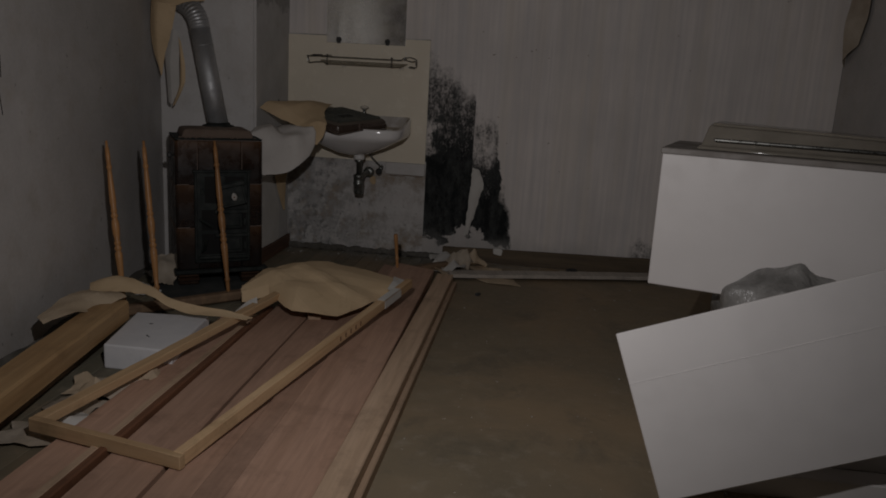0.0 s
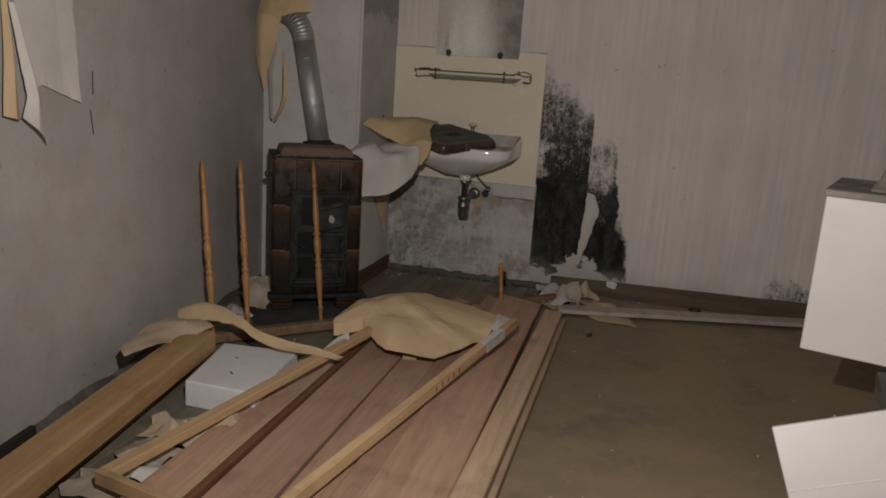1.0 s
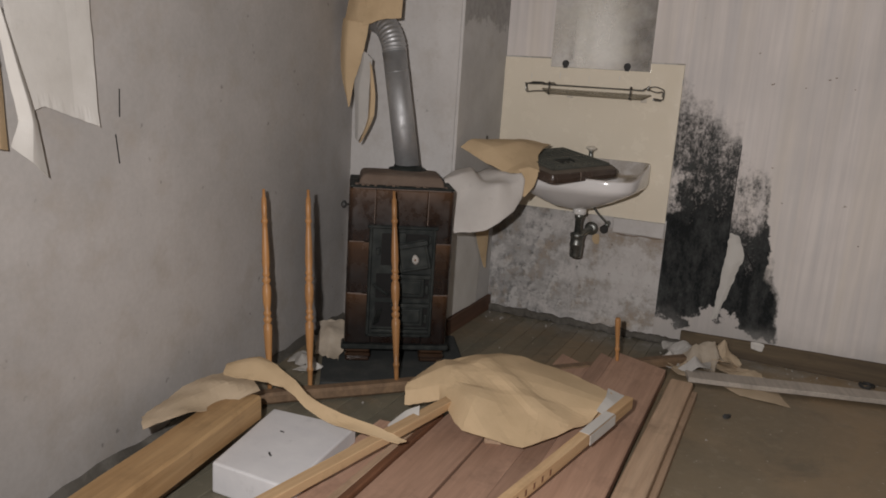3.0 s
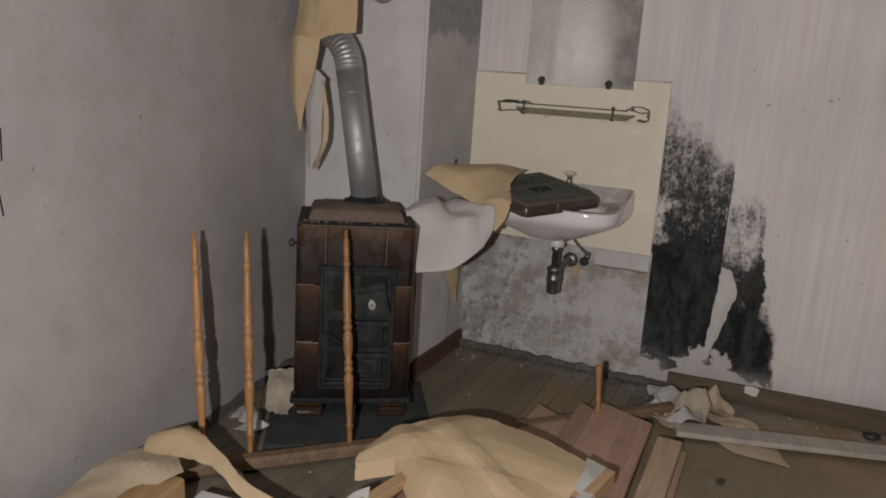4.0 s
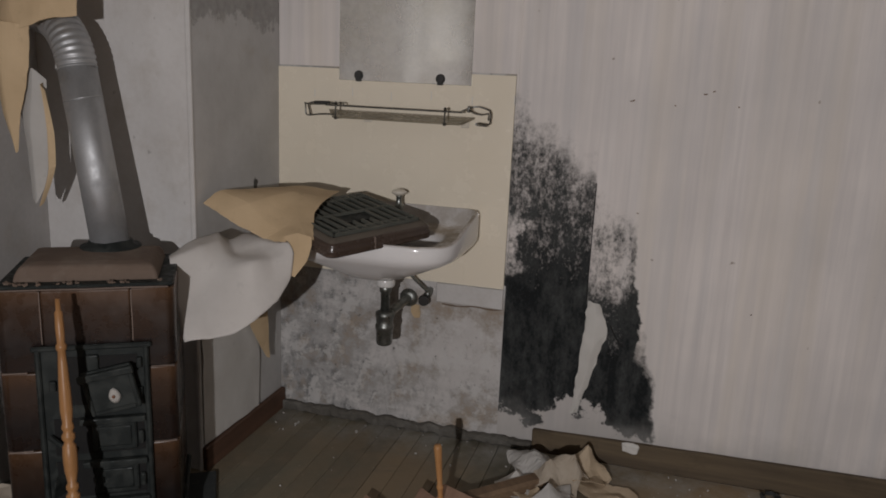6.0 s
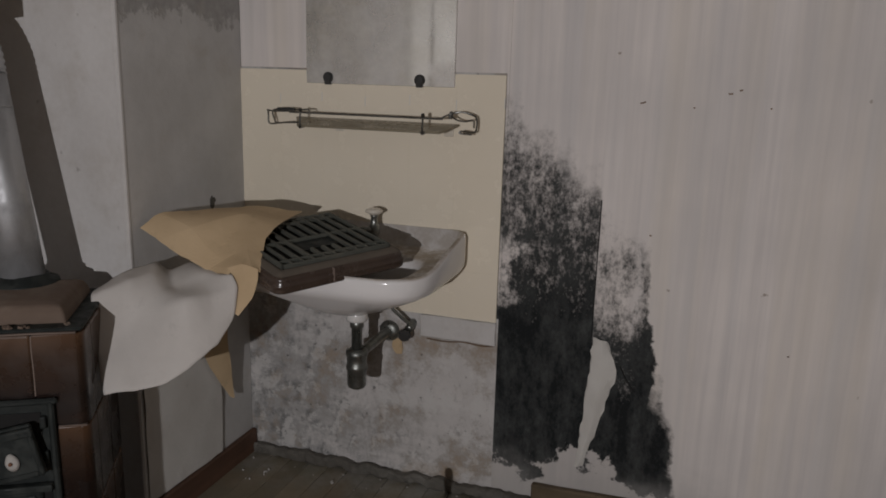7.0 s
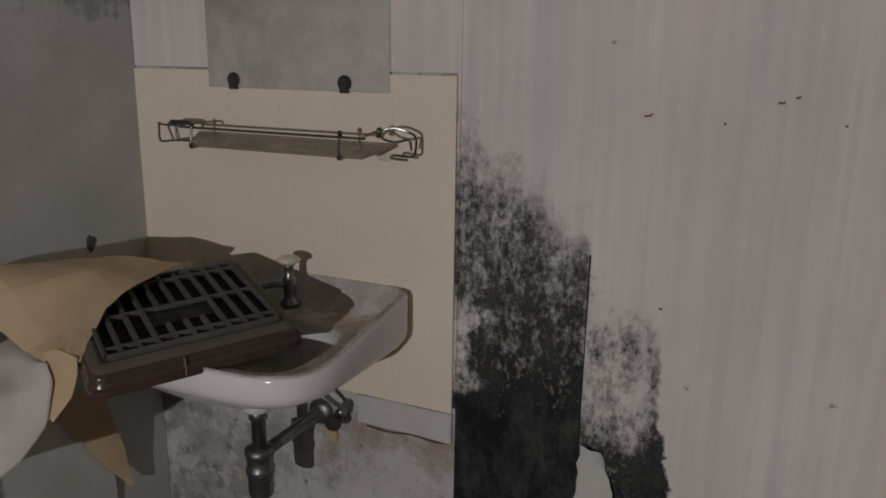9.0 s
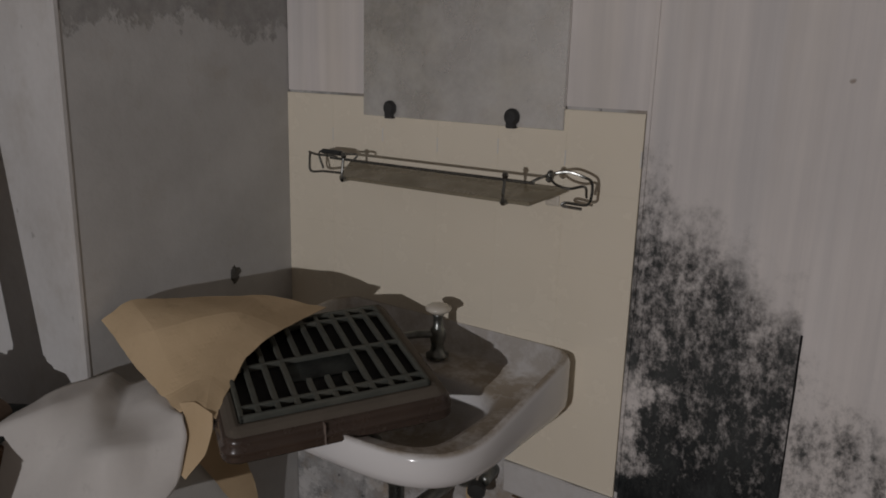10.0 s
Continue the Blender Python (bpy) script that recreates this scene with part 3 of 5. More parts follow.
thing("loose_paper_strip", sheet([[(0.760, -0.014, 0.605), (0.752, -0.028, 0.45), (0.742, -0.020, 0.30), (0.732, -0.012, 0.17)],
                                   [(0.790, -0.020, 0.598), (0.795, -0.036, 0.45), (0.766, -0.028, 0.30), (0.744, -0.016, 0.17)],
                                   [(0.806, -0.008, 0.588), (0.838, -0.024, 0.50), (0.792, -0.018, 0.32), (0.756, -0.010, 0.17)]], 0.0014, 0.004, 16, 7, 0.008, 4, 0.007, 0.5),
      M_WHITEPAPER, "pale torn strip of wallpaper peeling from the mouldy wall", "wallpaper")
thing("wall_crack", tube([(0.845, -0.004, 0.52), (0.87, -0.004, 0.475), (0.893, -0.004, 0.445)], 0.0022, 6), M_BLACK, "dark crack in the mouldy wallpaper", "crack", kind="structure")
ledge = worn(box(0.20, 0.456, -0.011, 0.001, 0.528, 0.604, 0.003), 0.004, 14, 5)
thing("plaster_ledge", ledge, M_PIERFRONT, "ragged white plaster strip under the tiles", "plaster", kind="structure")

thing("ledge_crack", tube([(0.225, -0.004, 0.522), (0.29, -0.005, 0.520), (0.35, -0.004, 0.526), (0.41, -0.005, 0.522), (0.452, -0.004, 0.527)], 0.0022, 6), M_OLDWOOD,
      "dark crack under the plaster strip", "crack", kind="structure")
thing("paper_remnant", sheet([[(0.105, -0.003, 0.505), (0.135, -0.004, 0.508)], [(0.102, -0.003, 0.475), (0.140, -0.005, 0.472)], [(0.118, -0.003, 0.452), (0.138, -0.004, 0.455)]], 0.0012, 0.001, 20, 5, 0.003),
      M_TAN, "small tan paper remnant stuck to the bare wall", "paper scrap", kind="structure")

thing("tile_bed", box(-0.449, 0.4545, -0.0079, 0.001, 0.606, 1.366), M_GROUT, "cream tile bed with thin joints", "tiles", kind="structure")
bpy.data.objects["tile_bed"]["label"] = "cream glazed tile splashback behind the basin"

# skirting boards
sk = box(0.60, 2.868, -0.03, -0.004, 0, 0.088, 0.005)
bmesh.ops.subdivide_edges(sk, edges=[e for e in sk.edges if abs(e.verts[0].co.x - e.verts[1].co.x) > 1], cuts=24)
for v in sk.verts:
    if v.co.z > 0.05:
        v.co.z += 0.018 * (v.co.x - 0.6)
    v.co += Vector(noise.noise_vector(v.co * 9)) * 0.003
thing("skirting_board", sk, M_SKIRT, "worn brown wooden skirting board", "skirting", kind="structure")
thing("pier_skirting", worn(box(-0.446, -0.425, -0.57, -0.004, 0, 0.085, 0.004), 0.002, 9), M_SKIRTY, "red-brown skirting on the chimney pier", "skirting", kind="structure")
bmw = wall_mesh([(left_x(-4.9) + 0.001, -4.9), (left_x(-4.9) + 0.022, -4.9), (left_x(-2.62) + 0.022, -2.62), (left_x(-2.62) + 0.001, -2.62)], 0, 0.034)
thing("dark_skirting", bmw, M_GAP, "blackened rotten skirting along the plaster wall", "skirting", kind="structure")
foot = bmesh.new()
n = 60
rows = []
for k in range(n + 1):
    y = -2.62 + 2.02 * k / n
    w = 0.020 + 0.012 * noise.noise(Vector((y * 7, 1.3, 0)))
    h = 0.030 + 0.022 * noise.noise(Vector((y * 9, 7.7, 0)))
    x0 = left_x(y)
    rows.append([foot.verts.new(c) for c in ((x0 + 0.001, y, 0.0), (x0 + w + 0.012, y, 0.0), (x0 + w, y, h * 0.55), (x0 + 0.004, y, h))])
for p, q in zip(rows, rows[1:]):
    for k in range(4):
        foot.faces.new((p[k], p[(k + 1) % 4], q[(k + 1) % 4], q[k]))
foot.faces.new(rows[0])
foot.faces.new(rows[-1])
thing("crumbled_wall_foot", foot, M_DIRT, "crumbled dark plaster along the wall foot", "mortar", kind="structure")
# crumbled mortar along the foot of the bare wall
bmr = bmesh.new()
box(-0.445, 0.60, -0.032, 0.001, 0, 0.036, 0.008, 1, bmr)
long = [e for e in bmr.edges if abs(e.verts[0].co.x - e.verts[1].co.x) > 0.5]
bmesh.ops.subdivide_edges(bmr, edges=long, cuts=110)
for v in bmr.verts:
    v.co += Vector(noise.noise_vector(v.co * 17)) * 0.012 + Vector(noise.noise_vector(v.co * 45)) * 0.007
thing("mortar_fillet", bmr, M_DIRT, "crumbled grey mortar along the wall foot", "mortar", kind="structure")

# ---- basin and its fittings ----
basin = holder("wash_basin", "white ceramic wall-hung wash basin, dusty and stained", "basin")


def ring_pt(th, cx, cy, a, b, nb, nf):
    c, s = math.cos(th), math.sin(th)
    n = nb if s > 0 else nf
    return cx + a * math.copysign(abs(c) ** (2 / n), c), cy + b * math.copysign(abs(s) ** (2 / n), s)


def basin_bowl():
    bm = bmesh.new()
    N = 72

    def rimz(y):
        t = min(1, max(0, (y + 0.42) / 0.38))
        return 0.838 + 0.055 * t * t * (3 - 2 * t)
    spec = []
    o = (0.05, -0.238, 0.314, 0.238, 9, 4.2)
    i = (0.05, -0.285, 0.236, 0.142, 4, 4.5)
    for k, z, kind in ((0.10, 0.665, "o"), (0.30, 0.675, "o"), (0.62, 0.715, "o"), (0.86, 0.757, "o"), (0.965, 0.776, "o"), (0.995, 0.792, "o"), (1.0, 0.808, "o")):
        spec.append((k, z, kind, 0))
    spec += [(1.0, None, "o", -0.012), (0.985, None, "o", 0.0), (0.955, None, "o", -0.001), (0.935, None, "o", -0.02)]
    spec += [(1.08, 0.829, "i", 0), (1.0, 0.82, "i", 0), (0.93, 0.79, "i", 0), (0.80, 0.75, "i", 0), (0.5, 0.725, "i", 0), (0.12, 0.715, "i", 0)]
    rings = []
    for k, z, kind, dz in spec:
        ring = []
        for q in range(N):
            th = 2 * math.pi * q / N
            if kind == "o":
                cx, cy, a, b, nb, nf = o
                lift = (1 - k) * -0.02
                x, y = ring_pt(th, cx, cy + lift, a * k, b * k, nb if k > 0.8 else 3, nf if k > 0.8 else 2.4)
            else:
                cx, cy, a, b, nb, nf = i
                x, y = ring_pt(th, cx, cy, a * k, b * k, nb, nf)
            zz = z if z is not None else rimz(y) + dz
            if z is None and dz == -0.02:
                zz = 0.832
            ring.append(bm.verts.new((x, min(y, -0.002), zz)))
        rings.append(ring)
    for p, q in zip(rings, rings[1:]):
        for k in range(N):
            bm.faces.new((p[k], p[(k + 1) % N], q[(k + 1) % N], q[k]))
    bm.faces.new(rings[0])
    bm.faces.new(rings[-1])
    return bm


part("bowl", basin_bowl(), M_CERAMIC, basin, smooth=True)
part("drain_ring", lathe([(0.026, 0.7145), (0.026, 0.718), (0.016, 0.7185), (0.014, 0.716)], 24, centre=(0.05, -0.285)), M_CHROME, basin, "tarnished chrome drain ring", True)
part("drain_collar", lathe([(0.030, 0.635), (0.033, 0.64), (0.033, 0.668), (0.026, 0.672)], 28, centre=(0.082, -0.235)), M_PORCELAIN, basin, "white drain collar", True)

tap = holder("pillar_tap", "tarnished chrome pillar tap with a clear mushroom knob", "tap")
part("body", lathe([(0.024, 0.836), (0.025, 0.842), (0.016, 0.848), (0.013, 0.862), (0.017, 0.880), (0.016, 0.897), (0.011, 0.905), (0.010, 0.925), (0.013, 0.93), (0.010, 0.934)], 20,
                   centre=(0.07, -0.085)), M_CHROME, tap, smooth=True)
part("spout", tube([(0.07, -0.085, 0.885), (0.045, -0.115, 0.889), (0.02, -0.15, 0.886), (0.004, -0.17, 0.876), (0.001, -0.174, 0.862)], 0.0085, 12), M_CHROME, tap, smooth=True)
part("knob", lathe([(0.008, 0.930), (0.016, 0.934), (0.027, 0.941), (0.028, 0.946), (0.019, 0.952), (0.005, 0.955)], 12, centre=(0.07, -0.085)), M_KNOB, tap, "yellowed clear plastic knob", True)
# a dark tap hole stub on the far side of the deck
thing("tap_stub", lathe([(0.016, 0.832), (0.017, 0.85), (0.012, 0.885), (0.014, 0.905), (0.005, 0.912)], 16, centre=(-0.105, -0.075)), M_RUBBER, "dark tap stub on the basin deck", "tap", smooth=True)

trap = holder("bottle_trap", "tarnished chrome bottle trap under the basin", "drain trap")
part("inlet_pipe", lathe([(0.0165, 0.53), (0.0165, 0.612), (0.021, 0.614), (0.021, 0.634), (0.017, 0.637)], 24, centre=(0.082, -0.235)), M_CHROME, trap, smooth=True)
part("bottle", lathe([(0.022, 0.420), (0.027, 0.424), (0.029, 0.432), (0.030, 0.478), (0.033, 0.481), (0.033, 0.493), (0.030, 0.497), (0.031, 0.522), (0.034, 0.526), (0.033, 0.54), (0.020, 0.546)], 28,
                     centre=(0.082, -0.235)), M_CHROME, trap, smooth=True)
part("outlet_pipe", tube([(0.082, -0.235, 0.522), (0.086, -0.15, 0.526), (0.090, -0.06, 0.53), (0.092, -0.001, 0.53)], 0.0155, 16), M_CHROME, trap, smooth=True)
fl = lathe([(0.036, 0.0), (0.034, 0.006), (0.024, 0.014), (0.017, 0.016)], 28)
part("wall_flange", fl, M_CHROME, trap, smooth=True, m=pose(0.092, -0.001, 0.53, 90))

valve = holder("angle_valve", "black and chrome angle valve on the wall", "valve", pose(-0.010, 0, 0))
part("stem", tube([(0.185, 0.0, 0.57), (0.188, -0.03, 0.568), (0.19, -0.055, 0.565)], 0.013, 14), M_CHROME, valve, smooth=True)
part("handle", tube([(0.178, -0.060, 0.548), (0.184, -0.075, 0.545)], 0.020, 10, smooth=False), M_RUBBER, valve, "ribbed black valve handle")
part("hose", tube([(0.19, -0.04, 0.575), (0.165, -0.055, 0.60), (0.13, -0.07, 0.64), (0.095, -0.08, 0.70), (0.08, -0.085, 0.79)], 0.006, 10), M_CHROME, valve, smooth=True)

# ---- mirror and shelf ----
mir = holder("wall_mirror", "frameless rectangular mirror, dull with grime", "mirror")
part("glass", box(-0.20, 0.298, -0.014, -0.007, 1.326, 1.722, 0.0015), M_MIRROR, mir)
for x, z, r in ((-0.122, 1.345, 0.017), (0.186, 1.345, 0.017), (-0.12, 1.722, 0.010), (0.19, 1.722, 0.010)):
    part("clip", lathe([(r * 0.85, 0.0), (r, 0.004), (r, 0.010), (r * 0.7, 0.016)], 18), M_RUBBER, mir, "round black mirror clip", m=pose(x, -0.008, z, 90))
    if r > 0.015:
        part("clip_foot", box(x - 0.010, x + 0.010, -0.024, -0.006, z - 0.022, z - 0.010, 0.002), M_RUBBER, mir, "black clip foot")

shelf = holder("glass_shelf", "grimy glass bathroom shelf in a chrome wire holder", "shelf")
pl = box(-0.235, 0.318, -0.117, -0.018, 1.206, 1.213, 0.0015)
for v in pl.verts:
    if v.co.y < -0.06:
        v.co.x += 0.055 if v.co.x < 0 else -0.028
        v.co.z -= 0.012
    else:
        v.co.z += 0.006
part("pane", pl, M_SHELFGLASS, shelf, "brown-stained glass pane")
part("front_rail", tube([(-0.205, -0.116, 1.238), (0.05, -0.119, 1.238), (0.298, -0.118, 1.238)], 0.0030, 8), M_WIRE, shelf)
part("towel_hook", tube([(0.290, -0.118, 1.238), (0.304, -0.110, 1.247), (0.312, -0.082, 1.252), (0.340, -0.070, 1.258), (0.370, -0.060, 1.250), (0.380, -0.050, 1.240), (0.381, -0.050, 1.215),
                          (0.377, -0.060, 1.200), (0.345, -0.080, 1.203), (0.341, -0.083, 1.197), (0.375, -0.075, 1.194)], 0.0028, 8), M_WIRE, shelf)
part("hook_loop", tube([(0.313, -0.088, 1.247), (0.334, -0.100, 1.237), (0.360, -0.100, 1.233), (0.379, -0.078, 1.236), (0.376, -0.060, 1.214)], 0.0026, 8), M_WIRE, shelf)
part("hook_knot", lathe([(0.003, -0.011), (0.007, -0.008), (0.007, 0.008), (0.003, 0.012)], 10), M_WIRE, shelf, m=pose(0.312, -0.084, 1.248, 0, 12))
part("end_loop", tube([(-0.305, -0.080, 1.239), (-0.270, -0.090, 1.237), (-0.205, -0.104, 1.240), (-0.184, -0.114, 1.237)], 0.0028, 8), M_WIRE, shelf)
part("end_loop", tube([(-0.300, -0.082, 1.238), (-0.296, -0.088, 1.222), (-0.290, -0.090, 1.198), (-0.240, -0.100, 1.203), (-0.175, -0.114, 1.207)], 0.0028, 8), M_WIRE, shelf)
part("end_loop", tube([(-0.300, -0.040, 1.198), (-0.301, -0.050, 1.237), (-0.232, -0.060, 1.245), (-0.198, -0.075, 1.243), (-0.151, -0.090, 1.247), (-0.140, -0.114, 1.238)], 0.0026, 8), M_WIRE, shelf)
part("tube_sleeve", tube([(-0.270, -0.072, 1.243), (-0.235, -0.078, 1.244), (-0.205, -0.084, 1.244)], 0.0055, 10), M_RUBBER, shelf, "dark sleeve on the wire")
for x in (-0.165, 0.237):
    part("rail_post", tube([(x, -0.118, 1.246), (x, -0.121, 1.197), (x, -0.080, 1.195), (x, -0.012, 1.195)], 0.0030, 8), M_WIRE, shelf)
    part("post_tip", lathe([(0.004, -0.006), (0.0065, 0.0), (0.004, 0.006)], 10), M_WIRE, shelf, m=pose(x, -0.118, 1.246))
    part("post_foot", lathe([(0.004, -0.006), (0.0075, 0.0), (0.004, 0.006)], 10), M_WIRE, shelf, m=pose(x, -0.121, 1.196))
for x in (-0.085, 0.282):
    part("bracket", box(x - 0.016, x + 0.016, -0.012, -0.003, 1.178, 1.215, 0.005, 2), M_KNOB, shelf, "clear plastic wall bracket")

chip = bmesh.new()
bmesh.ops.create_icosphere(chip, subdivisions=3, radius=1.0)
for v in chip.verts:
    d = Vector(noise.noise_vector(v.co * 2.3))
    v.co = Vector((v.co.x * 0.002, v.co.y * 0.013 + d.y * 0.012, v.co.z * 0.018 + d.z * 0.016))
thing("pier_chip", chip, M_DIRT, "dark chipped hole in the pier plaster", "wall damage", pose(-0.446, -0.190, 0.945), kind="structure")

# ---- stove cover lying on the basin ----
def frame_from(o, u, v):
    u, v = Vector(u), Vector(v)
    x = u.normalized()
    z = x.cross(v).normalized()
    y = z.cross(x)
    m = Matrix((x, y, z)).transposed().to_4x4()
    m.translation = o
    return m


CA, CB, CC = Vector((0.050, -0.638, 0.811)), Vector((0.271, -0.299, 0.838)), Vector((-0.080, -0.086, 0.882))
lid_pose = frame_from(CA, CB - CA, CC - CB)
LW, LD = 0.402, 0.415
lid = holder("stove_cover", "brown enamelled stove cover with a grille, lying on the basin", "stove part", lid_pose)


def slab_rings(w, d, steps):
    """A rounded rectangular slab from (inset, height) steps."""
    bm = bmesh.new()
    rings, N = [], 6
    for inset, z in steps:
        r = max(0.004, 0.032 - inset)
        ring = []
        for cx, cy, a0 in ((w - inset - r, d - inset - r, 0), (inset + r, d - inset - r, 90), (inset + r, inset + r, 180), (w - inset - r, inset + r, 270)):
            for k in range(N):
                a = radians(a0 + 90 * k / (N - 1))
                ring.append(bm.verts.new((cx + r * math.cos(a), cy + r * math.sin(a), z)))
        rings.append(ring)
    for p, q in zip(rings, rings[1:]):
        n = len(p)
        for k in range(n):
            bm.faces.new((p[k], p[(k + 1) % n], q[(k + 1) % n], q[k]))
    bm.faces.new(rings[0])
    bm.faces.new(rings[-1])
    return bm


part("rim", slab_rings(LW, LD, [(0.012, 0.0), (0.002, 0.003), (0.0, 0.008), (0.004, 0.013), (0.0, 0.018), (0.0, 0.024), (0.006, 0.029), (0.004, 0.036), (0.010, 0.045)]),
     M_LIDGLAZE, lid, "glossy brown ribbed rim", True)
part("top", slab_rings(LW, LD, [(0.010, 0.044), (0.020, 0.052), (0.028, 0.056), (0.034, 0.0555), (0.036, 0.051), (0.045, 0.049)]), M_LIDDUST, lid, "dusty brown top")
gx0, gx1, gy0, gy1 = 0.036, LW - 0.036, 0.036, LD - 0.045
# flat black sheet paints the shade between the grille bars
part("grille_bed", box(gx0, gx1, gy0, gy1, 0.050, 0.0535), M_BLACK, lid, "black sheet standing for the shade under the grille")
for a in ((gx0, gx0 + 0.008, gy0, gy1), (gx1 - 0.008, gx1, gy0, gy1), (gx0, gx1, gy0, gy0 + 0.008), (gx0, gx1, gy1 - 0.008, gy1)):
    part("grille_edge", box(*a, 0.0530, 0.066, 0.002), M_GRATE, lid)
gm = (gy0 + gy1) / 2
for y in (gy0 + 0.030, gm - 0.004, gy1 - 0.038):
    part("grille_rail", box(gx0 + 0.004, gx1 - 0.004, y, y + 0.008, 0.0530, 0.065, 0.0015), M_GRATE, lid)
n_bar = 10
for i in range(1, n_bar):
    x = gx0 + (gx1 - gx0) * i / n_bar
    runs = ((gy0, gm - 0.075), (gm, gy1)) if 3 < i < 7 else ((gy0, gy1),)
    for a, b in runs:
        part("grille_bar", box(x - 0.0048, x + 0.0048, a + 0.004, b - 0.004, 0.0530, 0.064, 0.0015), M_GRATE, lid)
part("lid_plate", box(gx0 + 0.100, gx0 + 0.231, gm - 0.072, gm - 0.004, 0.0535, 0.0565, 0.001), M_IRON, lid, "small flat plate in the grille")
part("chip_line", box(0.165, 0.1675, -0.0015, 0.02, 0.006, 0.044), M_GLAZEWORN, lid, "pale crack in the enamel")

# ---- papers over basin and stove ----
thing("paper_flap", sheet([[(-0.435, -0.535, 0.926), (-0.405, -0.49, 0.965), (-0.335, -0.42, 0.960), (-0.205, -0.32, 0.975), (-0.085, -0.26, 0.960)],
                           [(-0.371, -0.545, 0.897), (-0.280, -0.525, 0.938), (-0.222, -0.47, 0.960), (-0.165, -0.410, 0.968), (-0.072, -0.390, 0.950)],
                           [(-0.298, -0.555, 0.864), (-0.222, -0.540, 0.900), (-0.185, -0.512, 0.922), (-0.135, -0.482, 0.934), (-0.072, -0.480, 0.922)],
                           [(-0.202, -0.567, 0.838), (-0.155, -0.555, 0.870), (-0.130, -0.545, 0.886), (-0.090, -0.545, 0.895), (-0.045, -0.548, 0.884)],
                           [(-0.122, -0.588, 0.836), (-0.097, -0.587, 0.856), (-0.075, -0.587, 0.864), (-0.050, -0.587, 0.862), (-0.026, -0.586, 0.848)]], 0.0016, 0.002, 8, 7, 0.002, 6, 0.007, 0.45),
      M_TAN, "tan back of a loose wallpaper sheet draped over the cover", "paper")
thing("paper_fold", sheet([[(-0.125, -0.588, 0.858), (-0.078, -0.592, 0.874), (-0.030, -0.592, 0.866)],
                           [(-0.104, -0.594, 0.840), (-0.070, -0.595, 0.848), (-0.030, -0.594, 0.836)],
                           [(-0.088, -0.602, 0.805), (-0.064, -0.602, 0.800), (-0.042, -0.602, 0.790)],
                           [(-0.086, -0.622, 0.750), (-0.078, -0.622, 0.745), (-0.072, -0.622, 0.742)]], 0.0016, 0.002, 9, 7),
      M_TAN, "tan fold of wallpaper turning down beside the basin", "paper")
thing("paper_tail", sheet([[(-0.420, -0.40, 0.62), (-0.385, -0.34, 0.62), (-0.350, -0.28, 0.60)],
                           [(-0.424, -0.27, 0.42), (-0.408, -0.228, 0.42), (-0.398, -0.195, 0.42)],
                           [(-0.418, -0.172, 0.28), (-0.414, -0.165, 0.272), (-0.410, -0.158, 0.270)]], 0.0016, 0.004, 9, 7, 0.002, 2, 0.006),
      M_TAN, "tan tail of wallpaper peeling off the chimney pier", "paper")
thing("white_paper_sheet", sheet([[(-0.430, -0.735, 0.800), (-0.408, -0.655, 0.832), (-0.372, -0.560, 0.842), (-0.345, -0.540, 0.818), (-0.300, -0.505, 0.838), (-0.170, -0.545, 0.838)],
                                  [(-0.401, -0.773, 0.798), (-0.348, -0.709, 0.826), (-0.318, -0.638, 0.838), (-0.285, -0.605, 0.810), (-0.205, -0.590, 0.838), (-0.105, -0.598, 0.846)],
                                  [(-0.372, -0.802, 0.732), (-0.322, -0.744, 0.747), (-0.251, -0.71, 0.767), (-0.179, -0.695, 0.787), (-0.135, -0.641, 0.79), (-0.084, -0.606, 0.812)],
                                  [(-0.335, -0.833, 0.653), (-0.279, -0.788, 0.652), (-0.206, -0.759, 0.673), (-0.154, -0.723, 0.703), (-0.115, -0.672, 0.726), (-0.080, -0.620, 0.767)],
                                  [(-0.298, -0.861, 0.578), (-0.232, -0.817, 0.589), (-0.173, -0.783, 0.608), (-0.127, -0.732, 0.646), (-0.099, -0.679, 0.682), (-0.083, -0.628, 0.738)]],
                                 0.0018, 0.002, 8, 8, 0.002, 7, 0.010, 0.5), M_SOFTPAPER, "white wallpaper sheet hanging off the stove edge", "paper", smooth=True)

# ---- tiled stove ----
SP = pose(-0.543, -0.915, 0.0, 0, 0, 31.7)
stove = holder("tiled_stove", "small dark-brown glazed tile stove with cast-iron doors", "stove", SP)
W, D = 0.44, 0.34
part("base_plinth", worn(box(-W / 2 - 0.012, W / 2 + 0.012, -D / 2 - 0.012, D / 2 + 0.012, 0.078, 0.100, 0.006), 0.001, 20), M_IRON, stove, "dusty iron base band")
for sx in (-1, 1):
    for sy in (-1, 1):
        leg = bmesh.new()
        for z0, z1, g in ((0.018, 0.034, 0.004), (0.036, 0.056, 0.0), (0.058, 0.080, 0.004)):
            box(sx * 0.160 - 0.055 + g, sx * 0.160 + 0.055 - g, sy * (D / 2 - 0.05) - 0.045 + g, sy * (D / 2 - 0.05) + 0.045 - g, z0, z1, 0.006, 1, leg)
        part("leg", leg, M_GLAZE, stove, "ribbed brown glazed foot")
part("core", box(-W / 2 + 0.012, W / 2 - 0.012, -D / 2 + 0.012, D / 2 - 0.012, 0.10, 0.772), M_BLACK, stove, "sooty body behind the tiles")
zs = (0.102, 0.326, 0.550, 0.775)


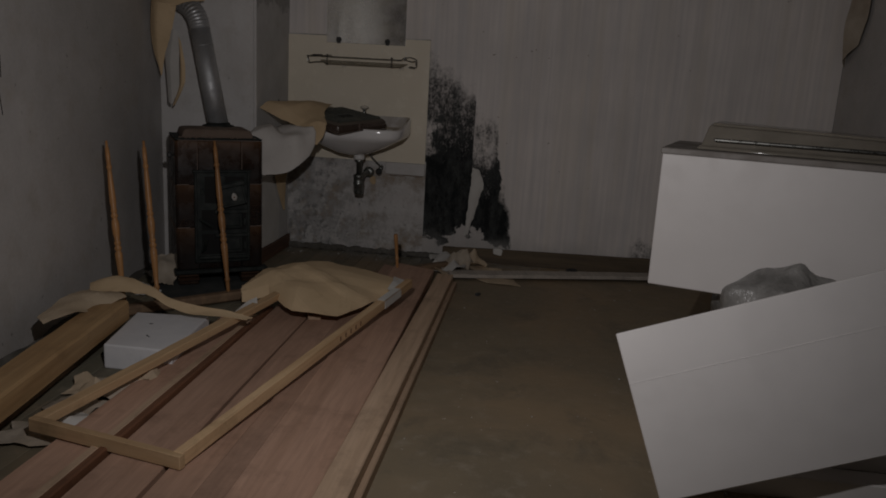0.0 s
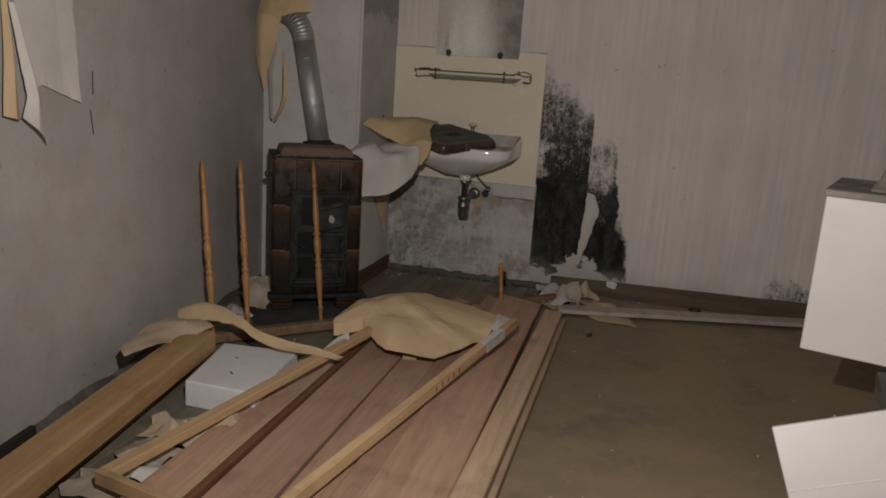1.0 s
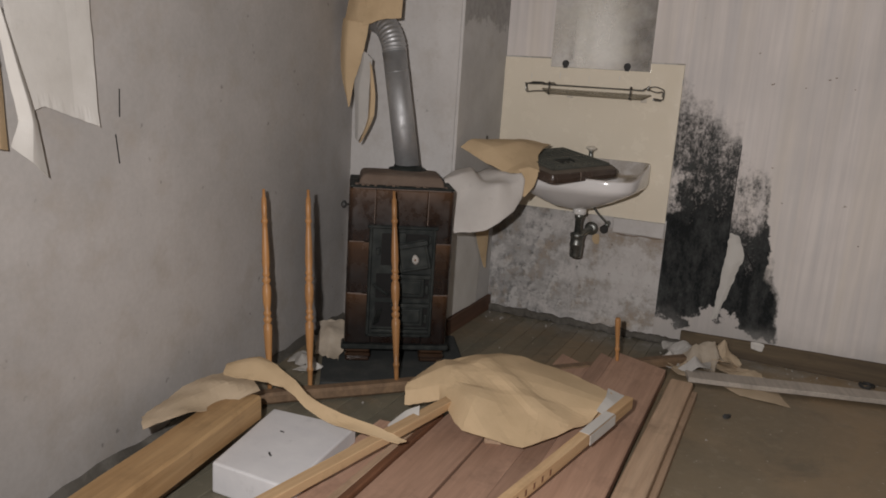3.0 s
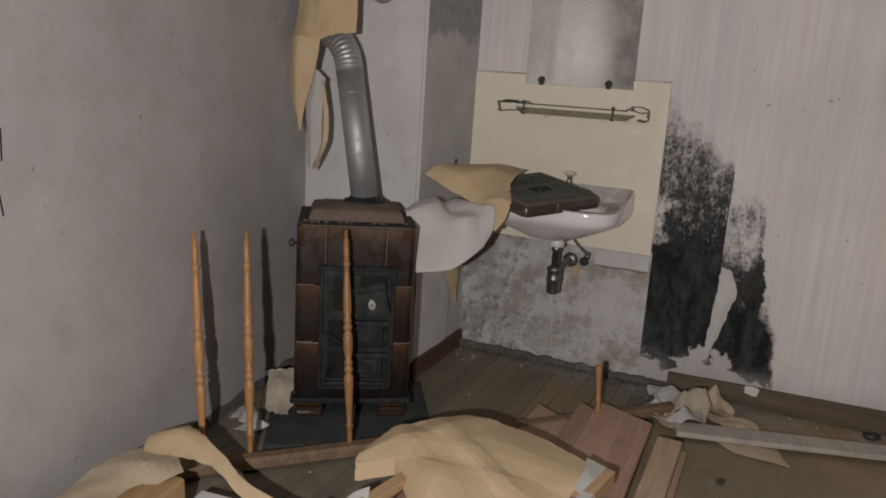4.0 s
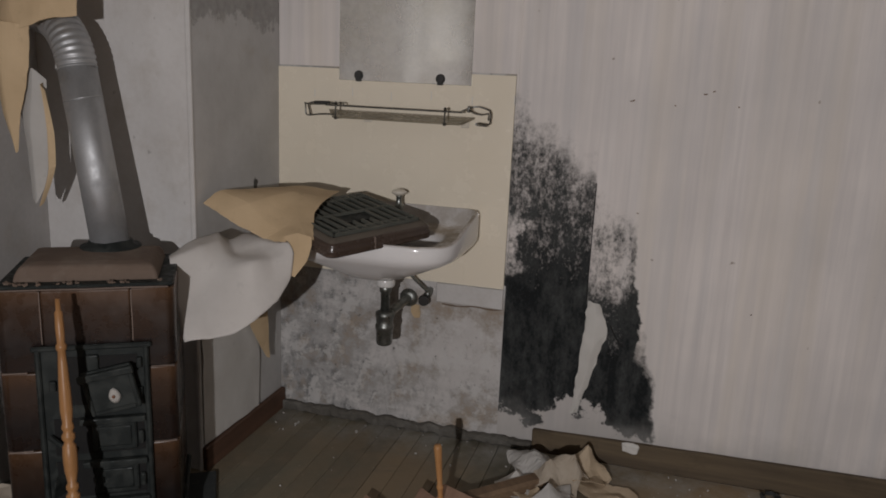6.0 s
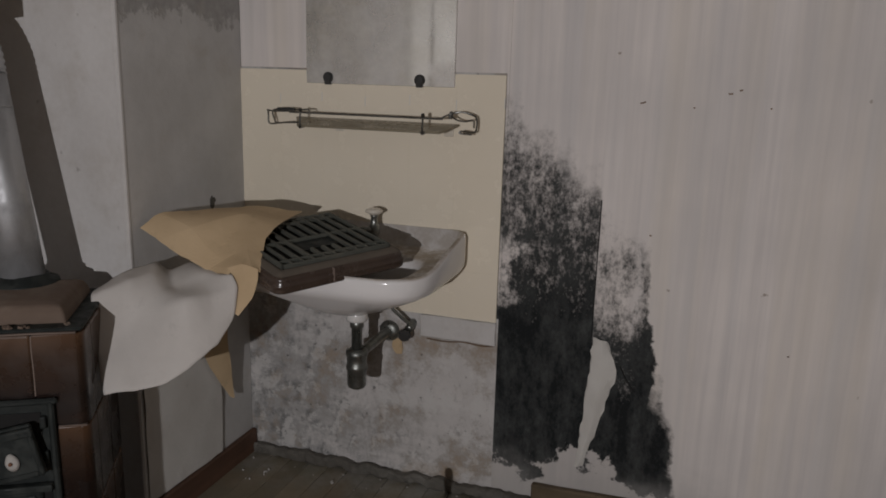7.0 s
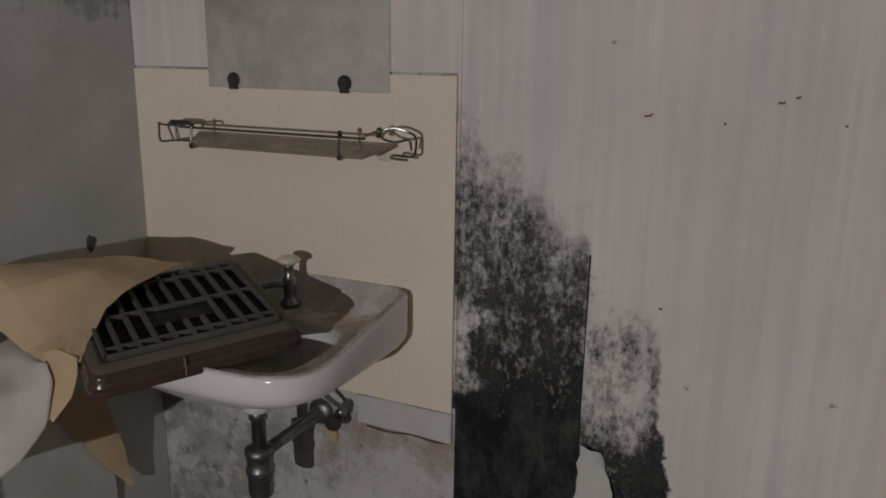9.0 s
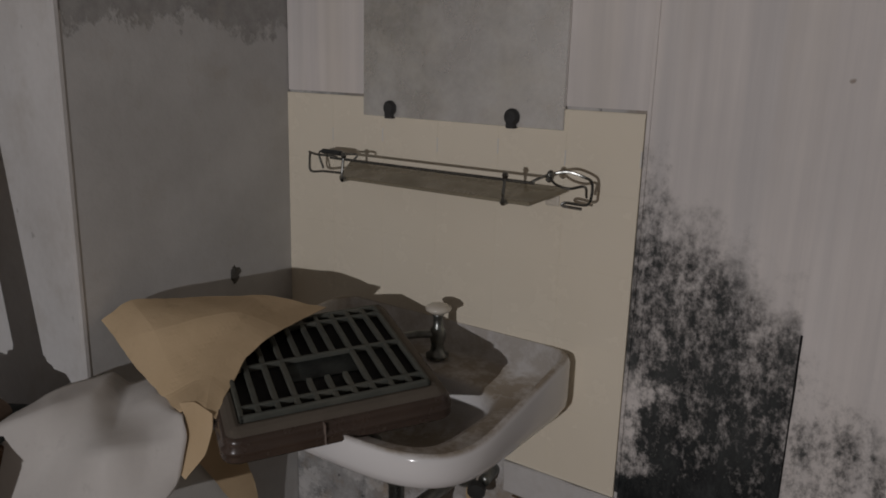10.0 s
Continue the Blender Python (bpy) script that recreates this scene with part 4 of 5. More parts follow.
def corner_tile(sx, z0, z1):
    """A glazed tile that turns a rounded front corner of the stove."""
    bm = bmesh.new()
    x0, r = sx * 0.112, 0.022
    outer = [(x0, -D / 2)] + [(sx * (W / 2 - r + r * math.sin(radians(a))), -D / 2 + r - r * math.cos(radians(a))) for a in range(0, 91, 15)] + [(sx * W / 2, -D / 2 + 0.075)]
    inner = [(sx * (W / 2 - 0.026), -D / 2 + 0.075), (sx * (W / 2 - 0.026), -D / 2 + 0.026), (x0, -D / 2 + 0.026)]
    loop = outer + inner
    for z in (z0, z1):
        for x, y in loop:
            bm.verts.new((x, y, z))
    bm.verts.ensure_lookup_table()
    n = len(loop)
    for k in range(n):
        bm.faces.new((bm.verts[k], bm.verts[(k + 1) % n], bm.verts[n + (k + 1) % n], bm.verts[n + k]))
    bm.faces.new([bm.verts[k] for k in range(n)])
    bm.faces.new([bm.verts[n + k] for k in range(n)])
    flat = [e for e in bm.edges if abs(e.verts[0].co.z - e.verts[1].co.z) < 1e-5]
    bmesh.ops.bevel(bm, geom=flat, offset=0.004, segments=2, affect="EDGES", profile=0.5)
    return bm


for r in range(3):
    for sx in (-1, 1):
        part("corner_tile", corner_tile(sx, zs[r] + 0.002, zs[r + 1] - 0.002), M_GLAZE, stove)
        for ya, yb in ((-D / 2 + 0.077, 0.045), (0.047, D / 2)):
            xa, xb = sorted((sx * W / 2, sx * (W / 2 - 0.03)))
            part("side_tile", box(xa, xb, ya, yb, zs[r] + 0.002, zs[r + 1] - 0.002, 0.006, 2), M_GLAZE, stove)
part("front_tile", box(-0.110, 0.110, -D / 2, -D / 2 + 0.03, zs[2] + 0.002, zs[3] - 0.002, 0.006, 2), M_GLAZE, stove)
for fa, fb in ((-0.110, 0.0), (0.002, 0.110)):
    part("front_tile", box(fa, fb, -D / 2, -D / 2 + 0.03, 0.104, 0.140, 0.006, 2), M_GLAZE, stove)
for z in (0.326, 0.550):
    for sx, x in ((-1, -0.178), (1, 0.188)):
        part("chipped_joint", worn(box(x - 0.034, x + 0.026, -D / 2 - 0.002, -D / 2 + 0.006, z - 0.0014, z + 0.0020), 0.0012, 40, 2), M_GLAZEWORN, stove, "pale chipped tile edge")
for x in (-0.111, 0.111):
    part("chipped_joint", worn(box(x - 0.0012, x + 0.0012, -D / 2 - 0.001, -D / 2 + 0.004, 0.628, 0.771), 0.001, 40, 3), M_GLAZEWORN, stove)
part("chipped_joint", worn(box(-0.205, 0.205, -D / 2 - 0.002, -D / 2 + 0.02, 0.7735, 0.777, 0.001), 0.0015, 30, 3), M_GLAZEWORN, stove, "pale chipped tile edge")
part("top_rim", worn(box(-W / 2 + 0.002, W / 2 - 0.002, -D / 2 + 0.004, D / 2, 0.776, 0.786, 0.004), 0.0015, 20), M_IRON, stove, "dusty iron top rim")
dome = bmesh.new()
rings = []
for g, z in ((0.040, 0.784), (0.044, 0.806), (0.056, 0.826), (0.085, 0.831)):
    rings.append([dome.verts.new((sx * (W / 2 - g), sy * (D / 2 - g), z)) for sx, sy in ((-1, -1), (1, -1), (1, 1), (-1, 1))])
for p, q in zip(rings, rings[1:]):
    for k in range(4):
        dome.faces.new((p[k], p[(k + 1) % 4], q[(k + 1) % 4], q[k]))
dome.faces.new(rings[0])
dome.faces.new(rings[-1])
bmesh.ops.bevel(dome, geom=list(dome.edges), offset=0.007, segments=3, affect="EDGES", profile=0.5)
worn(dome, 0.0025, 25)
part("raised_top", dome, M_STOVETOP, stove, "dusty brown raised top with broken edge")
draw = random.Random(31)
for k in range(16):
    e = draw.uniform(0.004, 0.009)
    part("top_rubble", worn(box(-e, e, -e * 0.8, e * 0.8, -0.003, e * 0.7, 0.002), 0.005, 60, 1), M_STOVETOP, stove, "broken crumbs",
         m=pose(draw.uniform(-0.2, 0.2), -D / 2 + draw.uniform(0.010, 0.032), 0.787, 0, 0, 47 * k))
part("pipe_collar", lathe([(0.085, 0.828), (0.083, 0.835), (0.062, 0.840), (0.060, 0.850)], 28, centre=(0.033, 0.088)), M_IRON, stove, "iron pipe collar", True)
# iron front: frame, fire door hanging askew, two small ash doors
FY = -D / 2
part("door_frame", box(-0.130, 0.150, FY - 0.008, FY + 0.02, 0.140, 0.622, 0.004), M_IRON, stove, "dusty cast-iron door frame")
for a in ((-0.130, -0.116, 0.140, 0.622), (0.136, 0.150, 0.140, 0.622), (-0.138, 0.158, 0.612, 0.626), (-0.130, 0.150, 0.140, 0.154)):
    part("frame_bead", box(a[0], a[1], FY - 0.019, FY - 0.006, a[2], a[3], 0.004), M_IRON, stove)
# no real hole: a black panel on the frame paints its depth
part("fire_hole", box(-0.078, 0.120, FY - 0.0105, FY - 0.006, 0.455, 0.592), M_BLACK, stove, "black panel standing for the shade of the fire opening")
for a in ((-0.006, 0.024, 0.55, 0.598), (0.118, 0.132, 0.555, 0.585), (0.118, 0.132, 0.47, 0.50), (-0.100, -0.082, 0.50, 0.53)):
    part("hinge_lug", box(a[0], a[1], FY - 0.022, FY - 0.008, a[2], a[3], 0.004, 2), M_IRON, stove)
fdoor = part("fire_door", box(0.0, 0.132, -0.014, 0.0, -0.125, 0.0, 0.006, 2), M_IRON, stove, "cast-iron fire door hanging askew", m=pose(-0.022, FY - 0.020, 0.552, 0, -13, -6))
part("door_bar", box(-0.006, 0.138, -0.030, -0.012, -0.026, -0.004, 0.005, 2), M_IRON, fdoor)
for a in ((0.0, 0.012, -0.125, -0.026), (0.120, 0.132, -0.125, -0.026), (0.012, 0.120, -0.125, -0.113)):
    part("door_rim", box(a[0], a[1], -0.021, -0.012, a[2], a[3], 0.003), M_IRON, fdoor)
shield = lathe([(0.004, 0.0), (0.014, 0.002), (0.015, 0.006), (0.009, 0.010), (0.003, 0.011)], 18)
for v in shield.verts:
    v.co.y *= 1.45
    v.co.x *= 1.0 - 0.35 * max(0.0, v.co.y / 0.03)
part("door_shield", shield, M_RUBBLE, fdoor, "pale enamel handle plate on the fire door", True, pose(0.072, -0.015, -0.078, 90, 0, 10))
part("door_screw", lathe([(0.002, 0.0), (0.0045, 0.001), (0.004, 0.005), (0.001, 0.006)], 10), M_REDDARK, fdoor, "rusty screw", True, pose(0.072, -0.0255, -0.078, 90))
for nm, z0, z1 in (("middle_door", 0.318, 0.412), ("ash_door", 0.190, 0.286)):
    # black panel again in place of a shaded opening
    part(nm + "_opening", box(-0.095, 0.130, FY - 0.0105, FY - 0.006, z0 - 0.006, z1 + 0.006), M_BLACK, stove, "black panel standing for the shade behind the iron door")
    d = part(nm, box(-0.002, 0.112, FY - 0.021, FY - 0.007, z0, z1, 0.006, 2), M_IRON, stove, "dusty iron door")
    part("door_panel", box(0.014, 0.098, FY - 0.0245, FY - 0.019, z0 + 0.016, z1 - 0.020, 0.004, 2), M_IRON, d)
    part("door_ledge", box(-0.030, 0.136, FY - 0.032, FY - 0.010, z1 - 0.010, z1 + 0.008, 0.004, 2), M_IRON, d)
    part("hinge", lathe([(0.007, 0.0), (0.008, 0.006), (0.008, 0.030), (0.005, 0.036)], 12, centre=(0.122, FY - 0.020)), M_IRON, d, m=pose(0, 0, z0 + 0.02))
part("sill_bar", box(-0.110, 0.140, FY - 0.028, FY - 0.006, 0.160, 0.176, 0.004, 2), M_IRON, stove)
part("vent_flap", box(-0.003, 0.003, -0.05, 0.0, -0.035, 0.035, 0.002), M_IRON, stove, "iron vent flap standing open", m=pose(-0.070, FY - 0.010, 0.235, 0, 12, -35))
part("lever", tube([(-0.105, FY - 0.02, 0.372), (-0.075, FY - 0.040, 0.355), (-0.045, FY - 0.038, 0.335)], 0.008, 8), M_IRON, stove)
part("side_knob", lathe([(0.005, 0.0), (0.006, 0.008), (0.015, 0.012), (0.017, 0.024), (0.006, 0.032)], 14), M_RUBBER, stove, "round black side knob", True, pose(-W / 2, -D / 2 + 0.06, 0.695, 0, -90, 0))

hearth = worn(box(-0.31, 0.31, -0.40, 0.20, 0.0, 0.018, 0.003), 0.001, 9)
thing("hearth_plate", hearth, M_PLATE, "dark slate hearth plate under the stove", "hearth", SP)

flue = holder("flue_pipe", "galvanised stove flue pipe with a ribbed elbow", "flue pipe")
part("straight_pipe", tube([(-0.562, -0.823, 0.84), (-0.622, -0.799, 1.09), (-0.681, -0.777, 1.338)], 0.0535, 32, smooth=False), M_PIPE, flue, smooth=True)
part("pipe_seam", tube([(-0.659, -0.785, 1.245), (-0.660, -0.785, 1.249)], 0.0546, 32, smooth=False), M_PIPE, flue, smooth=True)
part("elbow", tube([(-0.680, -0.777, 1.332), (-0.690, -0.773, 1.372), (-0.712, -0.765, 1.412), (-0.750, -0.748, 1.448), (-0.81, -0.72, 1.475), (-0.90, -0.67, 1.49)], 0.0535, 32, per=14,
                   ribs=lambda i, n: (1.04, 1.03, 1.0, 0.965, 0.99)[i % 5]), M_PIPE, flue, "ribbed galvanised elbow", True)

# loose paper hanging over the elbow
hang = holder("hanging_wallpaper", "tan loose wallpaper hanging over the flue elbow", "wallpaper")
part("drape", sheet([[(-0.90, -0.80, 2.0), (-0.80, -0.83, 2.02), (-0.64, -0.80, 2.0)],
                     [(-0.905, -0.80, 1.66), (-0.78, -0.85, 1.64), (-0.635, -0.81, 1.66)],
                     [(-0.935, -0.80, 1.46), (-0.80, -0.855, 1.45), (-0.628, -0.83, 1.478)]], 0.0016, 0.008, 6, 8, 0.002, 7, 0.022, 0.3), M_TAN, hang)
part("drape_strip", sheet([[(-0.937, -0.80, 1.47), (-0.875, -0.85, 1.465), (-0.775, -0.845, 1.455)],
                     [(-0.945, -0.80, 1.32), (-0.89, -0.84, 1.32), (-0.815, -0.82, 1.34)],
                     [(-0.925, -0.81, 1.20), (-0.895, -0.825, 1.20), (-0.862, -0.81, 1.20)],
                     [(-0.893, -0.81, 1.09), (-0.89, -0.815, 1.085), (-0.885, -0.81, 1.09)]], 0.0016, 0.005, 8, 7, 0.002, 4, 0.012, 0.2), M_TAN, hang)
part("white_side", sheet([[(-0.87, -0.79, 1.32), (-0.82, -0.80, 1.33), (-0.79, -0.78, 1.30)],
                     [(-0.872, -0.79, 1.15), (-0.84, -0.80, 1.15), (-0.80, -0.78, 1.15)],
                     [(-0.858, -0.79, 0.94), (-0.835, -0.80, 0.93), (-0.80, -0.78, 1.02)]], 0.0016, 0.005, 8, 6), M_GREYPAPER, hang, "grey-white face of the torn paper")
part("curled_edge", sheet([[(-0.797, -0.79, 1.29), (-0.787, -0.81, 1.285), (-0.780, -0.80, 1.27)],
                     [(-0.790, -0.79, 1.15), (-0.772, -0.81, 1.15), (-0.757, -0.80, 1.15)],
                     [(-0.795, -0.79, 1.04), (-0.775, -0.81, 1.04), (-0.757, -0.80, 1.05)],
                     [(-0.835, -0.79, 0.925), (-0.828, -0.80, 0.92), (-0.82, -0.79, 0.93)]], 0.0016, 0.004, 8, 6), M_TAN, hang)
thing("round_vent", lathe([(0.062, 0.0), (0.064, 0.006), (0.058, 0.014), (0.03, 0.018)], 28), M_PIPE, "dull grey round metal vent on the chimney pier", "vent", pose(-0.655, -0.571, 1.672, 90), smooth=True)

# ---- turned spindles and the fallen balustrade ----
SPROF = [(0.0095, 0.0), (0.0115, 0.05), (0.012, 0.075), (0.016, 0.08), (0.016, 0.088), (0.0115, 0.093), (0.0135, 0.13), (0.0175, 0.19), (0.0205, 0.24), (0.0205, 0.262), (0.013, 0.270),
         (0.0195, 0.278), (0.0205, 0.288), (0.013, 0.296), (0.0185, 0.304), (0.0185, 0.312), (0.013, 0.320), (0.0195, 0.350), (0.0215, 0.385), (0.0195, 0.41), (0.013, 0.420), (0.0195, 0.429),
         (0.0195, 0.438), (0.013, 0.446), (0.018, 0.453), (0.018, 0.460), (0.0145, 0.468), (0.0185, 0.50), (0.0165, 0.56), (0.0130, 0.62), (0.0115, 0.645), (0.016, 0.651), (0.016, 0.660), (0.0115, 0.666),
         (0.0130, 0.70), (0.0115, 0.742), (0.0075, 0.746), (0.0070, 0.775)]


def upright(a, b):
    """A pose at a whose own z runs to b."""
    a, b = Vector(a), Vector(b)
    m = (b - a).to_track_quat("Z", "Y").to_matrix().to_4x4()
    m.translation = a
    return m


bal = holder("balustrade", "fallen wooden balustrade rail with turned pine spindles", "balustrade")
bm, m = stick((-0.735, -1.75, 0.032), (0.70, -0.26, 0.032), 0.058, 0.046, 0.010, 10, 0.002)
part("bottom_rail", bm, M_OLDWOOD, bal, "dull brown moulded bottom rail", m=m)
for a, b in (((-0.669, -1.642, 0.03), (-0.776, -1.557, 0.778)), ((-0.560, -1.535, 0.03), (-0.667, -1.428, 0.779)), ((-0.309, -1.302, 0.03), (-0.427, -1.185, 0.793))):
    part("spindle", lathe([(0.80 * r, z) for r, z in SPROF], 20), M_SPINDLE, bal, "turned varnished pine spindle", True, upright(a, b))
short = [(r, z) for r, z in SPROF if z < 0.15] + [(0.0165, 0.185), (0.0185, 0.215), (0.014, 0.226)]
part("broken_spindle", lathe([(0.68 * r, z) for r, z in short], 18), M_SPINDLE, bal, "short broken stub of a spindle", True, upright((0.415, -0.595, 0.04), (0.395, -0.60, 0.268)))

# ---- timber on the floor ----
def plank(name, x0, x1, y0, y1, z0, z1, mat, label, rz=0.0, cut=0.0, group="stacked planks", notch=0.004):
    cx, cy = (x0 + x1) / 2, (y0 + y1) / 2
    w, l = x1 - x0, y1 - y0
    bm = box(-w / 2, w / 2, -l / 2, l / 2, 0, z1 - z0, notch)
    for v in bm.verts:
        if v.co.y > 0:
            v.co.y += cut * v.co.x / w
    long = [e for e in bm.edges if abs(e.verts[0].co.y - e.verts[1].co.y) > l * 0.7]
    bmesh.ops.subdivide_edges(bm, edges=long, cuts=10)
    for v in bm.verts:
        v.co += Vector(noise.noise_vector(v.co * 4 + Vector((cx, cy, z0)) * 5)) * 0.002
    return thing(name, bm, mat, label, "plank", pose(cx, cy, z0, 0, 0, rz), group)


plank("timber_batten", 0.672, 0.772, -3.7, -0.70, 0.0, 0.044, M_TIMBER, "lower of two pale old timber battens on the floor")
plank("timber_batten", 0.663, 0.753, -3.7, -0.722, 0.045, 0.089, M_TIMBER, "upper of two pale old timber battens on the floor")
plank("red_plank", 0.415, 0.648, -3.6, -0.53, 0.030, 0.070, M_RED, "wide reddish painted plank beside the battens", 1.0, -0.11)
plank("red_plank", 0.405, 0.62, -3.5, -0.60, 0.0, 0.029, M_RED, "reddish plank under the upper one", 0.0, -0.10)
plank("red_plank", 0.335, 0.455, -3.3, -0.555, 0.0505, 0.0635, M_RED, "thin reddish plank fanned between two others", 0.6, -0.09)
plank("red_plank", 0.195, 0.40, -3.6, -0.66, 0.022, 0.050, M_RED, "reddish painted plank in the middle of the stack", 1.2, -0.14)
plank("red_plank", 0.20, 0.40, -3.5, -0.85, 0.0, 0.021, M_RED, "reddish plank underneath the stack", 0.0, -0.10)
plank("red_plank", 0.005, 0.188, -3.6, -1.20, 0.02, 0.050, M_RED, "reddish painted plank with a worn edge", 1.0, 0.0)
plank("red_plank", -0.19, -0.02, -3.5, -1.62, 0.018, 0.046, M_RED, "short reddish plank near the beam", 0.5, 0.02)
plank("brown_batten", -0.024, 0.002, -3.5, -1.5, 0.0, 0.066, M_REDDARK, "narrow red-brown batten between planks", 0.6)
plank("pale_batten", -0.055, -0.026, -3.5, -1.62, 0.047, 0.060, M_TIMBER, "thin pale batten on the short plank", 0.6)
plank("pine_lath", 0.10, 0.16, -1.62, -1.02, 0.051, 0.07, M_TIMBER, "short pale lath under the paper", 18)

BA, BB = Vector((-0.548, -1.93, 0.129)), Vector((-0.315, -3.5, 0.129))
bm, m = stick(BB, BA, 0.125, 0.088, 0.008, 14, 0.003)
thing("pine_beam", bm, M_BEAM, "thick squared pine beam along the plaster wall", "beam", m)
bm, m = stick((-0.40, -3.4, 0.041), (-0.60, -2.0, 0.041), 0.10, 0.082, 0.006, 6, 0.004)
thing("dark_timber", bm, M_OLDWOOD, "dark old timber under the pine beam", "beam", m)

wf = holder("wooden_frame", "open pine batten frame lying on the planks", "wooden frame")
for nm, a, b, w, t in (("side_rail", (-0.262, -2.85, 0.078), (0.055, -1.44, 0.140), 0.042, 0.030), ("side_rail", (0.238, -2.965, 0.076), (0.594, -1.262, 0.168), 0.032, 0.042),
                       ("near_rail", (-0.280, -2.858, 0.074), (0.255, -2.976, 0.074), 0.024, 0.042), ("far_rail", (0.02, -1.42, 0.11), (0.52, -1.30, 0.11), 0.03, 0.03)):
    bm, m = stick(a, b, w, t, 0.002, 10, 0.0018)
    part(nm, bm, M_PINE, wf, m=m)
bm, m = stick((0.525, -1.60, 0.1715), (0.563, -1.42, 0.181), 0.034, 0.002, 0.0, 0, 0)
part("label_sticker", bm, M_WHITEPAPER, wf, "crumpled white sticker", m=m)
bm, m = stick((0.545, -1.60, 0.150), (0.583, -1.42, 0.160), 0.002, 0.034, 0.0, 0, 0)
part("label_sticker", bm, M_WHITEPAPER, wf, "crumpled white sticker", m=m)
# stamped lettering too worn to read, as bars
for k in range(5):
    y = -2.02 + 0.045 * k
    x = 0.238 + (y + 2.965) * 0.356 / 1.703 + 0.0172
    z = 0.076 + (y + 2.965) * 0.092 / 1.703
    part("stamp_bar", box(x - 0.001, x + 0.001, y, y + 0.016 + 0.006 * (k % 2), z - 0.010, z + 0.008), M_REDDARK, wf, "dark worn stamp mark")

foam = box(-0.155, 0.155, -0.225, 0.225, 0, 0.098, 0.006, 2)
for v in foam.verts:
    if v.co.x > 0.1 and v.co.y < -0.2:
        v.co.y += 0.02
    if v.co.x < -0.1 and v.co.y < -0.2:
        v.co += Vector((0.035, 0.05, 0))
worn(foam, 0.002, 12, 1)
thing("foam_block", foam, M_FOAM, "dirty white polystyrene block between beam and frame", "foam block", pose(-0.312, -2.06, 0.0, 0, 0, 6))
for k, (x, y, s) in enumerate(((-0.30, -2.12, 0.013), (-0.36, -1.98, 0.008))):
    thing("foam_scuff", worn(box(-s, s, -0.003, 0.003, 0, 0.0015), 0.002, 40, 1), M_RUBBER, "dark scuff on the white block", "scuff", pose(x, y, 0.0985, 0, 0, 35 * k - 40))

# ---- papers over the timber ----
thing("paper_cover", sheet([[(-0.16, -1.50, 0.150), (-0.10, -1.385, 0.198), (0.085, -1.215, 0.226), (0.30, -1.185, 0.205), (0.53, -1.235, 0.176)],
                            [(-0.15, -1.53, 0.165), (-0.06, -1.45, 0.205), (0.10, -1.36, 0.232), (0.31, -1.33, 0.216), (0.54, -1.30, 0.168)],
                            [(-0.14, -1.56, 0.150), (-0.03, -1.51, 0.175), (0.13, -1.52, 0.205), (0.31, -1.48, 0.192), (0.520, -1.36, 0.158)],
                            [(-0.125, -1.58, 0.100), (-0.015, -1.53, 0.125), (0.14, -1.68, 0.115), (0.35, -1.67, 0.105), (0.495, -1.41, 0.125)]], 0.0018, 0.005, 5.5, 8, 0.004, 7, 0.016, 0.6),
      M_TAN, "big stiff tan paper sheet lying over the frame end", "paper")
thing("paper_tab", sheet([[(0.505, -1.205, 0.178), (0.575, -1.21, 0.165)], [(0.52, -1.30, 0.182), (0.585, -1.32, 0.163)], [(0.515, -1.40, 0.170), (0.57, -1.42, 0.158)]], 0.0016, 0.003, 9, 6),
      M_WHITEPAPER, "white torn tab at the end of the frame", "paper")
thing("paper_curl", sheet([[(-0.735, -1.790, 0.178), (-0.640, -1.74, 0.208), (-0.490, -1.79, 0.196), (-0.30, -1.86, 0.166), (-0.10, -1.885, 0.165), (0.04, -1.885, 0.140)],
                           [(-0.705, -1.845, 0.200), (-0.610, -1.80, 0.214), (-0.470, -1.82, 0.186), (-0.285, -1.885, 0.156), (-0.09, -1.90, 0.152), (0.035, -1.895, 0.137)],
                           [(-0.670, -1.900, 0.190), (-0.580, -1.865, 0.190), (-0.455, -1.845, 0.172), (-0.272, -1.905, 0.146), (-0.08, -1.92, 0.140), (0.025, -1.91, 0.133)]], 0.0018, 0.005, 7, 6, 0.004, 6, 0.016, 0.3),
      M_TAN, "curled tan paper strip from the beam to the frame", "paper")
thing("beam_paper", sheet([[(-0.60, -2.33, 0.185), (-0.57, -2.20, 0.182), (-0.54, -2.06, 0.180), (-0.50, -1.92, 0.180)],
                           [(-0.665, -2.27, 0.188), (-0.64, -2.14, 0.195), (-0.62, -2.0, 0.195), (-0.58, -1.86, 0.190)],
                           [(-0.705, -2.19, 0.165), (-0.715, -2.08, 0.182), (-0.715, -1.95, 0.185), (-0.70, -1.83, 0.18)]], 0.0018, 0.005, 8, 6, 0.004, 6, 0.012),
      M_TANPALE, "pale crumpled paper lying over the beam", "paper")
thing("paper_scrap", sheet([[(-0.10, -1.75, 0.10), (-0.06, -1.70, 0.14), (-0.02, -1.68, 0.16)], [(-0.08, -1.80, 0.09), (-0.03, -1.77, 0.12), (0.01, -1.74, 0.13)]], 0.0016, 0.004, 12, 6),
      M_WHITEPAPER, "small white paper scrap by the frame", "paper")

